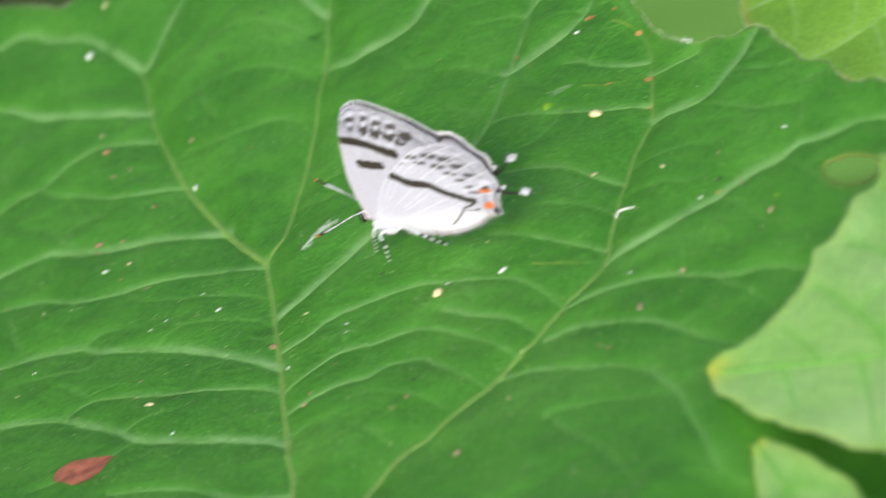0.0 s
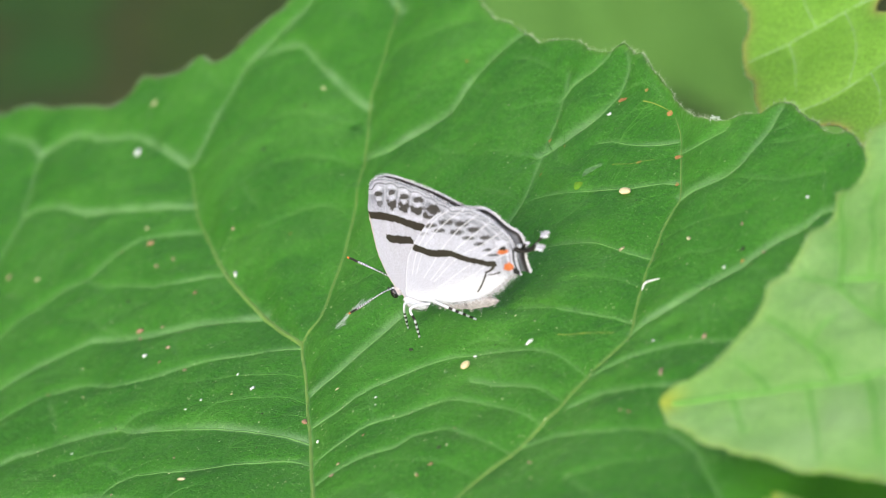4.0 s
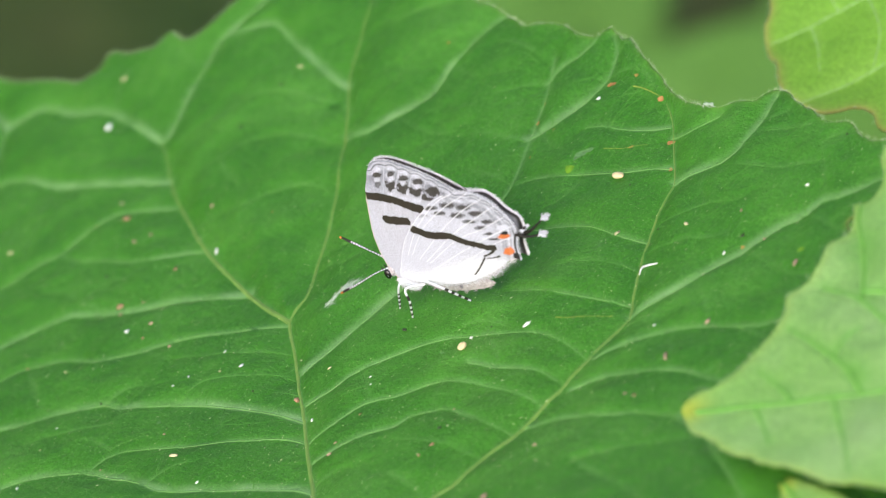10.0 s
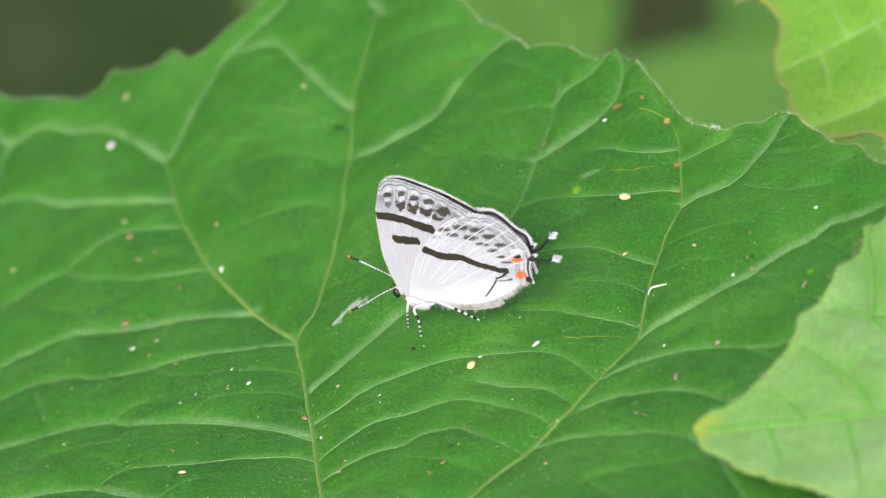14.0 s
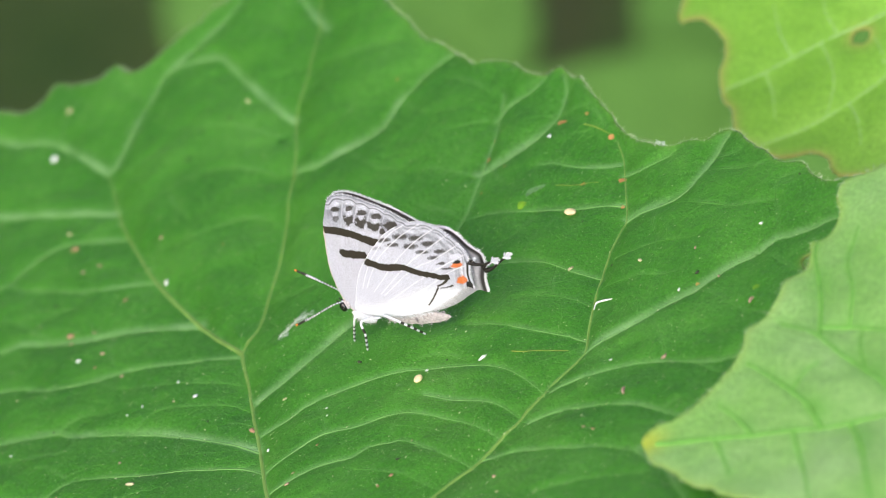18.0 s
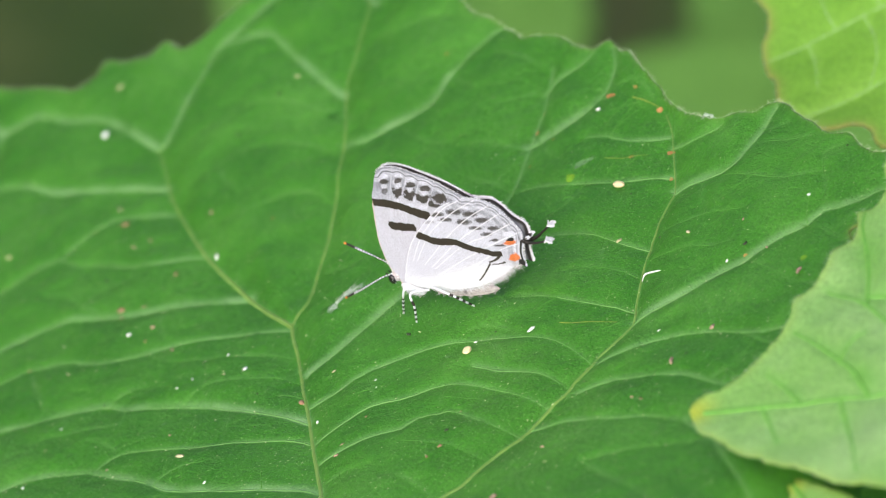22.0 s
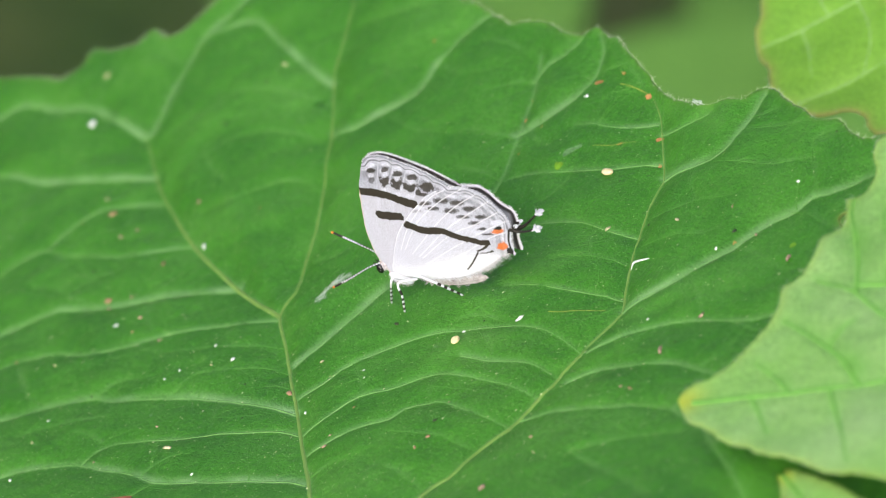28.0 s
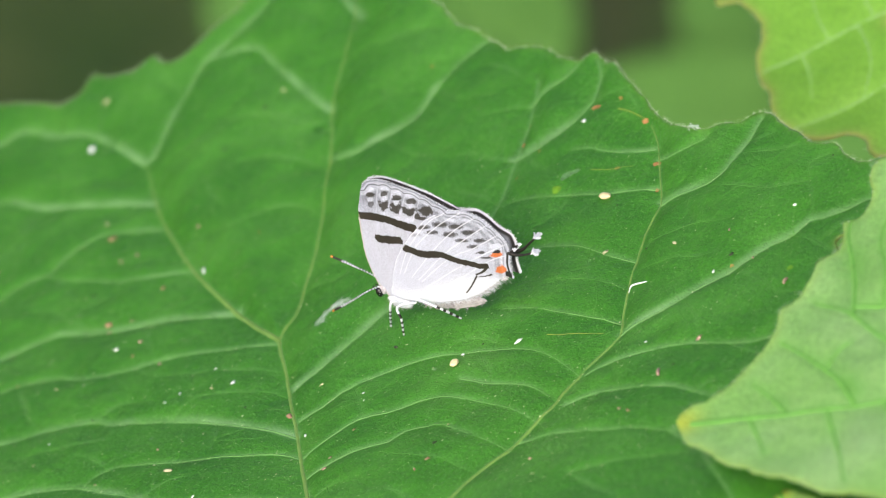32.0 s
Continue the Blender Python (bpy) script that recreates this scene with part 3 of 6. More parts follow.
LEAF_M = pose(0.00000, 0.00849, 0.79383, 17.272, -23.876, -37.533)
VEINS = []
for entry in (
    (1, [(32.9, -65.2), (25.5, -57.5), (19.5, -49.1), (15.2, -44.7), (9.9, -39.0), (4.2, -32.7), (0.1, -28.1), (-3.0, -24.7), (-6.3, -21.0), (-10.2, -16.5), (-15.0, -11.2), (-15.2, -6.9), (-17.5, -1.2), (-19.3, 3.9), (-21.6, 9.1), (-24.5, 14.9), (-26.9, 19.8), (-28.8, 23.7), (-30.1, 26.7), (-33.1, 31.2), (-34.7, 34.6), (-35.9, 38.6), (-37.3, 43.8), (-37.9, 46.7), (-40.5, 52.1), (-42.5, 57.1)]),
    (1, [(-15.0, -11.2), (-21.9, -8.3), (-27.1, -5.7), (-33.0, -2.4), (-37.7, 0.3), (-42.9, 3.8), (-48.0, 7.7), (-53.3, 11.9), (-58.0, 16.4), (-61.7, 20.5), (-64.5, 22.9)]),
    (1, [(32.9, -65.2), (32.6, -58.0), (33.0, -43.6), (35.0, -40.5), (35.8, -35.6), (37.6, -31.8), (38.2, -29.6), (38.7, -25.9), (39.7, -23.1), (39.7, -20.5), (40.4, -17.3), (41.3, -13.4), (42.1, -9.6), (41.0, -7.2), (39.9, -4.5), (38.6, -1.5), (37.4, 2.3), (36.6, 4.9), (35.9, 7.7), (35.4, 10.7), (35.1, 13.6), (33.9, 16.0), (31.2, 20.4), (28.5, 24.7), (26.2, 27.3)]),
    (2, [(-64.5, 22.9), (-62.9, 23.9), (-63.0, 29.2), (-63.2, 33.0), (-63.4, 37.7), (-62.8, 41.1), (-57.0, 49.3), (-56.1, 53.3)]),
    (2, [(-64.5, 22.9), (-69.1, 24.5), (-76.5, 27.2), (-80.1, 27.5), (-84.9, 27.4), (-89.3, 28.4), (-92.5, 28.2), (-94.7, 26.9), (-97.0, 24.8), (-96.1, 21.5), (-93.1, 15.7), (-90.8, 11.8)]),
    (2, [(-97.0, 24.8), (-102.2, 27.8), (-107.8, 29.0)]),
    (2, [(-5.6, -20.6), (-3.6, -18.2), (-1.9, -15.0), (-0.5, -11.4), (0.9, -7.7), (3.0, -3.8), (6.3, 1.6), (8.3, 7.6), (8.9, 12.9), (7.6, 19.2), (6.5, 23.8), (6.0, 27.1), (4.2, 31.5), (3.3, 34.6)]),
    (2, [(-33.6, 31.8), (-37.0, 33.1), (-41.8, 35.8), (-46.8, 38.7), (-51.9, 41.9), (-54.2, 42.9), (-57.9, 42.4), (-62.2, 41.5)]),
    (2, [(-36.7, 47.9), (-41.1, 50.8), (-44.6, 53.5), (-48.1, 56.6), (-50.2, 58.5)]),
    (2, [(-28.1, 22.8), (-24.1, 23.1), (-21.3, 25.2), (-17.9, 26.8), (-15.5, 29.4), (-15.0, 33.7), (-13.9, 37.1), (-12.5, 40.0), (-9.9, 42.7)]),
    (4, [(-35.0, 42.4), (-30.9, 42.6), (-26.7, 43.4), (-23.0, 44.4), (-18.9, 44.7)]),
    (2, [(-57.0, 15.0), (-62.2, 14.6), (-67.2, 14.0), (-73.8, 13.6), (-79.9, 13.8), (-85.1, 14.8), (-89.6, 14.4), (-91.1, 11.8), (-90.5, 7.9), (-89.4, 3.5)]),
    (3, [(-52.2, 10.3), (-54.6, 9.9), (-58.9, 8.9), (-62.1, 7.6), (-64.7, 4.9), (-66.0, 2.2), (-66.4, 0.0), (-69.5, -1.9), (-72.4, -5.0), (-74.2, -7.5), (-75.9, -11.3), (-79.2, -15.7)]),
    (3, [(-39.8, 1.9), (-43.5, 1.2), (-47.4, -0.3), (-52.6, -0.9), (-58.2, -0.7), (-62.4, -1.1), (-66.4, 0.0)]),
    (2, [(-26.2, -6.1), (-31.2, -6.9), (-35.7, -7.7), (-41.1, -9.0), (-44.3, -10.3), (-49.4, -10.9), (-55.2, -11.6), (-58.9, -12.9), (-62.4, -15.5), (-64.6, -18.1), (-67.5, -21.5), (-71.5, -24.9)]),
    (3, [(-14.5, -11.8), (-16.8, -12.1), (-21.0, -13.1), (-25.3, -14.1), (-29.6, -15.1), (-32.7, -16.5), (-35.8, -17.9), (-39.2, -19.1), (-43.2, -20.6), (-49.4, -20.1), (-53.8, -21.4), (-56.5, -23.2), (-59.2, -25.4), (-61.5, -28.0), (-64.8, -31.7)]),
    (2, [(0.9, -29.3), (-3.2, -28.6), (-8.2, -28.3), (-13.7, -27.8), (-18.7, -27.8), (-23.6, -28.1), (-28.3, -28.6), (-31.7, -29.1), (-35.2, -28.3), (-38.7, -29.2), (-43.0, -30.5), (-46.8, -32.4), (-51.0, -34.0), (-54.0, -36.7), (-57.8, -40.0)]),
    (3, [(4.4, -33.3), (1.0, -32.8), (-2.3, -33.4), (-6.3, -34.2), (-10.3, -35.2), (-14.6, -36.2), (-21.3, -36.9), (-25.4, -37.8), (-27.0, -39.7), (-27.7, -41.3)]),
    (2, [(12.4, -42.4), (9.4, -42.1), (5.4, -42.8), (-0.3, -43.1), (-5.2, -44.0), (-12.6, -44.0), (-14.9, -43.4), (-18.9, -42.5), (-23.6, -42.0), (-27.7, -41.3), (-32.9, -42.1), (-37.9, -43.6), (-40.4, -45.6), (-43.4, -48.2), (-47.6, -51.0)]),
    (3, [(-0.7, -26.4), (2.3, -24.6), (4.3, -21.9), (7.1, -20.0), (10.5, -17.9), (13.3, -16.4), (17.2, -15.1), (21.3, -14.3), (26.4, -13.5), (31.1, -13.6), (34.2, -14.3), (37.5, -15.7), (40.8, -17.4)]),
    (3, [(5.4, -33.4), (7.5, -31.3), (9.2, -29.4), (11.3, -27.1), (15.1, -25.7), (17.9, -24.3), (20.7, -22.8), (25.4, -22.8), (30.3, -23.4), (34.4, -24.1), (37.4, -25.0), (39.8, -25.8)]),
    (3, [(8.8, -37.1), (11.4, -35.2), (13.9, -33.2), (16.6, -31.8), (19.1, -31.1), (20.5, -29.1), (23.3, -27.9), (25.9, -27.6), (30.7, -29.0), (34.7, -29.9), (38.5, -31.1)]),
    (3, [(23.1, -19.4), (27.9, -19.9), (32.6, -19.9), (35.7, -20.2), (39.3, -21.6)]),
    (2, [(42.1, -9.6), (44.1, -7.6), (47.2, -6.2), (49.5, -4.1), (51.4, -1.6), (54.1, 0.2), (56.1, 2.8), (57.9, 5.4), (60.5, 7.2), (61.9, 9.4), (64.2, 9.6), (67.3, 11.6), (69.0, 12.9), (72.0, 13.6), (75.1, 14.0)]),
    (2, [(35.1, 13.6), (37.1, 14.5), (39.6, 15.3), (41.8, 16.3), (43.6, 18.5), (44.2, 21.4), (44.6, 23.9), (44.8, 26.0), (45.1, 27.3)]),
    (3, [(30.3, 21.4), (32.6, 21.6), (35.5, 22.8), (37.7, 23.9)]),
    (3, [(33.3, 16.2), (29.9, 15.7), (26.7, 15.0), (21.6, 14.4), (17.5, 13.7), (12.3, 13.8), (9.5, 12.7)]),
    (3, [(29.0, 23.4), (26.0, 22.4), (21.8, 22.1), (18.8, 22.6), (16.0, 22.3)]),
    (3, [(37.1, 3.4), (33.4, 3.8), (30.1, 4.7), (27.1, 5.3), (23.7, 5.1), (19.6, 4.3), (17.4, 4.0)]),
    (3, [(41.3, -7.5), (38.2, -7.1), (34.8, -7.0), (30.2, -6.6), (25.3, -6.1), (21.5, -6.2)]),
    (3, [(41.4, -17.2), (44.0, -15.5), (47.1, -14.3), (50.5, -12.9), (54.6, -12.2), (58.1, -12.0), (60.8, -12.1), (65.0, -12.0), (68.5, -10.7), (72.7, -10.6), (76.9, -10.8)]),
    (3, [(41.4, -22.6), (43.2, -21.4), (46.4, -20.4), (51.0, -20.2), (55.4, -19.9), (59.9, -20.3), (66.1, -21.9), (69.1, -22.5), (74.7, -23.4)]),
    (2, [(6.7, 20.5), (9.7, 23.0), (11.5, 25.0), (13.4, 27.4), (14.3, 29.9), (14.6, 31.9), (13.7, 35.3), (12.0, 37.9)]),
    (3, [(4.1, 30.2), (4.8, 32.8), (7.5, 34.6), (8.9, 36.6), (9.3, 38.0)]),
    (3, [(62.3, -27.8), (66.4, -30.0), (68.4, -30.8), (73.7, -35.1), (77.6, -38.3), (81.3, -41.9)]),
    (3, [(38.2, -29.3), (44.1, -27.9), (50.0, -28.0), (54.2, -27.6), (58.4, -27.3), (62.3, -27.8)]),
    (4, [(-63.8, 34.9), (-66.4, 36.3), (-69.7, 38.4)]),
    (4, [(-76.0, 27.3), (-76.6, 29.7), (-77.7, 33.3), (-77.3, 35.9)]),
    (4, [(-27.8, 21.1), (-31.0, 21.8), (-33.9, 22.1), (-38.0, 22.3), (-41.0, 22.1), (-43.7, 21.3), (-46.1, 20.1), (-48.2, 18.2), (-51.1, 15.8), (-53.7, 13.9), (-55.7, 13.4)]),
    (4, [(-30.9, 28.0), (-34.3, 28.8), (-38.6, 29.3), (-43.2, 30.2), (-47.3, 30.0), (-50.1, 29.3), (-51.6, 27.4), (-54.3, 25.6), (-56.9, 24.1), (-60.3, 22.4)]),
    (4, [(-23.4, 12.3), (-26.5, 13.5), (-29.3, 13.5), (-31.8, 12.8), (-33.9, 11.4), (-36.4, 9.4), (-41.6, 8.2), (-45.3, 6.4), (-47.7, 7.2)]),
    (4, [(-78.8, 13.7), (-77.3, 9.6), (-75.6, 5.0), (-73.1, -0.6)]),
    (4, [(-55.5, -9.5), (-54.5, -6.6), (-52.6, -4.9), (-50.5, -4.0)]),
    (4, [(-49.4, -10.9), (-52.5, -9.9), (-55.7, -9.2), (-60.6, -7.3), (-63.7, -7.6)]),
    (4, [(-9.2, -17.2), (-13.7, -17.2), (-17.1, -17.8), (-22.0, -18.0), (-26.2, -19.0), (-31.0, -19.7), (-35.8, -17.9)]),
    (4, [(-4.9, -22.2), (-8.6, -21.4), (-11.9, -21.9), (-15.4, -22.4), (-18.8, -23.2), (-20.8, -24.5), (-21.3, -26.6), (-21.8, -27.9)]),
    (4, [(-31.7, -29.1), (-30.4, -32.1), (-33.2, -33.1), (-38.8, -34.8), (-43.4, -37.1)]),
    (4, [(-35.3, -28.1), (-33.7, -26.3), (-31.9, -25.1), (-28.0, -24.7)]),
    (4, [(-25.4, -37.8), (-27.7, -36.9), (-30.6, -36.0), (-32.7, -35.9)]),
    (4, [(-14.9, -43.4), (-14.0, -41.7), (-12.2, -39.9), (-9.1, -38.9)]),
    (4, [(-12.6, -44.0), (-13.0, -46.5), (-12.9, -48.4)]),
    (4, [(12.1, -41.1), (13.7, -39.8), (15.2, -38.8), (19.0, -38.4)]),
    (4, [(21.1, -33.4), (26.1, -33.8), (29.5, -33.7), (32.3, -34.4), (36.3, -35.5)]),
    (4, [(22.9, -39.6), (27.0, -40.3), (30.7, -42.0), (33.9, -43.7)]),
    (4, [(-2.4, -24.8), (-5.3, -24.5), (-7.7, -24.9)]),
    (4, [(25.9, -12.8), (22.7, -12.0), (20.0, -12.1), (17.8, -13.0)]),
    (4, [(39.3, -1.8), (36.4, -1.1), (32.8, -0.7), (29.6, -1.0), (26.7, -2.0)]),
    (4, [(38.9, 1.7), (41.9, 2.5), (44.5, 3.0), (48.1, 3.0), (50.4, 3.8)]),
    (4, [(37.2, 6.8), (40.7, 7.6), (43.6, 8.9), (48.3, 9.1), (50.0, 9.6)]),
    (4, [(42.7, 15.8), (49.4, 14.9), (53.2, 14.6), (56.5, 15.1), (59.0, 15.3), (61.0, 12.1), (62.4, 9.6)]),
    (4, [(59.0, 15.3), (57.9, 17.6), (57.9, 19.1), (59.5, 20.0), (61.2, 20.6)]),
    (4, [(45.2, 21.1), (49.5, 21.1), (53.1, 21.4), (54.9, 21.6)]),
    (4, [(44.4, 23.7), (46.7, 23.5), (48.6, 24.3)]),
    (4, [(59.7, 7.0), (63.3, 6.0), (65.7, 4.9), (68.7, 3.4)]),
    (4, [(55.0, 0.8), (60.7, -1.6), (64.5, -3.5), (68.3, -3.8)]),
    (4, [(14.6, 31.0), (17.2, 32.1), (20.0, 32.6)]),
    (4, [(6.8, 20.3), (3.5, 20.7), (-1.3, 21.5), (-4.6, 21.1)]),
    (4, [(4.1, 30.4), (1.7, 30.1), (-0.3, 29.0), (-2.7, 28.2)]),
    (4, [(9.0, 12.7), (5.8, 13.8), (2.5, 14.4), (-0.8, 15.2)]),
    (4, [(6.4, 23.3), (10.6, 20.1), (15.0, 18.0)]),
    (4, [(1.1, 35.1), (-2.1, 36.3), (-6.0, 37.6), (-8.8, 37.8)]),
    (4, [(19.0, 32.5), (21.8, 30.8), (23.9, 28.9)]),
    (4, [(13.9, 36.0), (15.3, 36.7), (15.5, 37.3)]),
    (4, [(-14.2, 2.4), (-11.7, 3.6), (-9.2, 4.5)]),
    (4, [(-16.9, -1.8), (-13.9, -1.1), (-11.8, -0.9), (-8.8, 0.9)]),
    (4, [(-14.8, 34.2), (-9.2, 31.8), (-5.0, 31.8), (-2.4, 32.5)]),
    (4, [(-19.5, 25.8), (-13.5, 22.4), (-8.7, 21.3), (-6.0, 21.8)]),
    (4, [(-48.5, 18.5), (-45.3, 15.5), (-41.3, 13.2)]),
    (4, [(29.0, 5.1), (30.6, 1.4), (32.4, -0.8)]),
    (4, [(20.4, 14.3), (20.6, 11.8), (19.7, 9.0), (18.2, 8.3)]),
    (4, [(22.2, -14.2), (26.7, -17.5), (28.3, -19.8)]),
    (4, [(21.1, -22.8), (22.0, -25.6), (23.5, -27.9)]),
    (4, [(5.6, -20.9), (9.5, -24.3), (11.5, -26.7)]),
    (4, [(-22.0, -13.1), (-21.0, -15.4), (-21.5, -18.0)]),
    (4, [(-40.1, -8.9), (-37.4, -13.0), (-33.2, -16.5)]),
    (4, [(39.6, 15.3), (40.7, 12.4), (43.5, 9.0)]),
    (4, [(49.5, -4.1), (54.0, -7.9), (57.2, -12.0)]),
    (4, [(50.5, -12.9), (54.5, -16.9), (55.4, -19.9)]),
    (4, [(-13.7, -27.8), (-11.4, -31.5), (-9.6, -35.0)]),
    (4, [(-55.2, -22.2), (-49.9, -26.8), (-44.7, -31.0)]),
    (4, [(61.6, -12.2), (66.0, -13.6), (70.5, -15.1), (74.4, -17.2)]),
    (4, [(60.8, -20.6), (62.5, -19.9), (63.5, -18.7)]),
    (4, [(68.4, -30.8), (68.8, -29.1), (69.6, -28.0)]),
    (4, [(51.9, -36.4), (55.8, -34.5), (59.2, -33.2), (63.8, -32.3), (68.4, -31.1)]),
    (4, [(51.6, -35.9), (57.9, -38.7), (63.7, -40.7), (69.9, -44.3), (74.8, -47.6)]),
    (3, [(20.1, -50.9), (16.2, -52.5), (11.5, -52.8), (5.4, -52.1), (0.8, -52.4), (-3.5, -53.2), (-7.3, -54.4)]),
    (4, [(-12.1, -44.3), (-13.1, -47.1), (-15.1, -50.2), (-18.2, -53.1), (-21.6, -55.7)]),
):
    VEINS.append(entry)
OUTLINE = [(-113.2, 1.1), (-116.7, 15.1), (-115.5, 24.5), (-113.7, 31.4), (-109.9, 32.8), (-108.2, 33.8), (-104.2, 33.7), (-100.2, 33.1), (-96.8, 33.4), (-91.7, 33.2), (-86.7, 32.7), (-85.4, 33.6), (-83.8, 34.8), (-83.4, 36.8), (-82.8, 38.1), (-79.7, 37.9), (-77.5, 38.3), (-75.2, 38.5), (-74.2, 39.6), (-73.6, 41.1), (-72.7, 41.4), (-70.5, 40.3), (-68.6, 40.0), (-67.7, 40.8), (-65.7, 43.0), (-64.2, 45.3), (-62.5, 47.3), (-60.9, 49.2), (-60.4, 51.0), (-58.4, 52.3), (-56.9, 54.3), (-54.1, 55.4), (-51.6, 56.6), (-47.8, 57.3), (-44.5, 58.5), (-40.2, 59.1), (-35.5, 58.4), (-31.4, 56.7), (-28.6, 53.7), (-26.1, 51.2), (-22.7, 48.9), (-19.8, 47.5), (-17.2, 45.6), (-13.8, 44.3), (-10.9, 43.4)]
OUTLINE += [(-8.0, 41.9), (-4.4, 39.9), (-2.7, 40.2), (0.4, 40.1), (2.5, 39.7), (5.5, 38.2), (7.6, 37.8), (9.0, 38.1), (9.9, 38.7), (11.1, 39.1), (12.5, 38.3), (14.1, 37.3), (15.5, 37.3), (17.4, 35.8), (19.4, 34.0), (21.4, 32.7), (23.6, 31.1), (25.6, 29.2), (28.0, 27.8), (31.1, 26.6), (34.4, 25.4), (36.5, 24.9), (38.6, 25.3), (39.7, 25.9), (42.0, 25.9), (43.1, 26.6), (44.2, 27.5), (45.8, 27.7), (47.8, 26.9), (49.4, 25.6), (51.2, 24.4), (52.7, 23.9), (54.4, 23.0), (55.7, 22.1), (57.6, 21.5), (59.5, 21.8), (61.3, 21.0), (63.7, 19.2), (66.6, 18.2), (69.2, 18.4)]
OUTLINE += [(79.1, 15.2), (90.9, 6.8), (102.3, -4.1), (103.5, -9.4), (100.5, -17.0), (98.7, -32.1), (94.6, -48.7), (86.9, -61.4), (76.7, -70.9), (63.2, -74.7), (48.5, -72.9), (34.0, -66.2), (33.5, -72.7), (23.3, -77.6), (1.7, -75.2), (-24.5, -69.4), (-53.8, -57.3), (-82.4, -37.5)]
HOLE = [(68.2, 5.2), (68.7, 6.5), (70.8, 7.5), (73.2, 7.2), (76.1, 5.6), (77.2, 4.5), (76.9, 3.1), (75.0, 2.0), (72.5, 2.0), (70.1, 3.2)]
leaf_ring = wavy(closed(np.array(OUTLINE), 0.4), 0.15, 5, 6)
hole_ring = wavy(closed(np.array(HOLE), 0.5), 0.15, 6, 7)
LEAF_RELIEF = (0.85, 1.6, 0.75, 0.40, 0.14)
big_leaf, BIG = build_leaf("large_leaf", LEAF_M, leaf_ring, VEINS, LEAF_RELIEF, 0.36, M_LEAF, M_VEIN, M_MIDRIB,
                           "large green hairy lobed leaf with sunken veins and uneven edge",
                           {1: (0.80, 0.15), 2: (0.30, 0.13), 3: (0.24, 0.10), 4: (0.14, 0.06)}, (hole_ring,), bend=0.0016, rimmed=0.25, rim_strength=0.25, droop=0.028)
PETIOLE = (VEINS[0][1][0][0], VEINS[0][1][0][1])


def in_space(m, x, y, z):
    p = m.inverted() @ Vector((x, y, z))
    return (p.x / MM, p.y / MM, p.z / MM)


stalk(big_leaf, BIG.place(*PETIOLE), in_space(LEAF_M, 0.10, -0.02, 0.0), 1.6, 4.0, (10, -10, -20))
margin_hairs(big_leaf, BIG, leaf_ring, 11, 1, 0.25, 0.85, M_HAIR)

veinlets(big_leaf, BIG, leaf_ring[::4], 170, 17, (-95, -58), (80, 50))


def surface_down(count, seed):
    """The down of short pale hairs that stands on the leaf's upper side, in view of the camera's side."""
    rng = np.random.default_rng(seed)
    points = np.stack([rng.uniform(-95, 80, count), rng.uniform(-62, 55, count)], 1)
    points = points[inside(points, leaf_ring[::3])]
    points = points[~inside(points, hole_ring)]
    z = BIG.height(points)
    way = np.column_stack([rng.normal(0, 0.2, len(points)), rng.normal(0, 0.2, len(points)), np.ones(len(points))])
    way /= np.linalg.norm(way, axis=1)[:, None]
    length = rng.uniform(0.15, 0.42, len(points))[:, None]
    root = np.column_stack([points, z])
    side = np.cross(way, rng.normal(0, 1, way.shape))
    side *= 0.011 / (np.linalg.norm(side, axis=1)[:, None] + 1e-9)
    verts = np.stack([root - side, root + side, root + way * length], 1).reshape(-1, 3)
    faces = [(i, i + 1, i + 2) for i in range(0, len(verts), 3)]
    return tagged(link_mesh("leaf_down", verts, faces, M_DOWN, big_leaf), kind="stuff")


surface_down(150000, 21)

FRONT_M = pose(0.03060, -0.05599, 0.81991, 18.508, -21.542, -32.911)
FRONT_VEINS = (
    (1, [(0.6, -0.9), (4.6, -0.3), (10.0, 0.5), (15.1, 1.2), (20.2, 2.0), (23.7, 2.6), (27.7, 3.9), (33.8, 5.4), (40.7, 6.6)]),
    (2, [(23.7, 2.6), (20.8, 5.7), (17.6, 7.8), (13.5, 10.1), (9.6, 11.9)]),
    (2, [(33.8, 5.4), (30.1, 8.9), (26.0, 11.4), (22.1, 13.5), (17.9, 16.1), (15.0, 17.3), (11.5, 18.2)]),
    (2, [(17.9, 16.1), (16.4, 20.0), (14.5, 24.0), (11.6, 28.9), (11.0, 31.2)]),
    (2, [(17.3, 17.4), (21.0, 17.9), (26.4, 17.5), (30.6, 16.7)]),
    (3, [(15.1, 1.2), (11.7, 3.7), (8.6, 5.3)]),
    (2, [(27.0, 3.7), (29.9, 0.4), (32.4, -3.7), (34.9, -7.9)]),
    (3, [(20.2, 2.0), (22.5, -1.5), (25.4, -5.6), (27.2, -8.9)]),
    (3, [(10.0, 0.5), (12.2, -1.9), (14.9, -5.2)]),
    (3, [(26.0, 11.4), (23.8, 14.8), (23.0, 17.6)]),
    (3, [(21.0, 17.9), (19.7, 22.7), (16.6, 28.1), (15.9, 33.5)]),
    (3, [(17.6, 7.8), (18.4, 10.4), (19.6, 12.1)]),
)
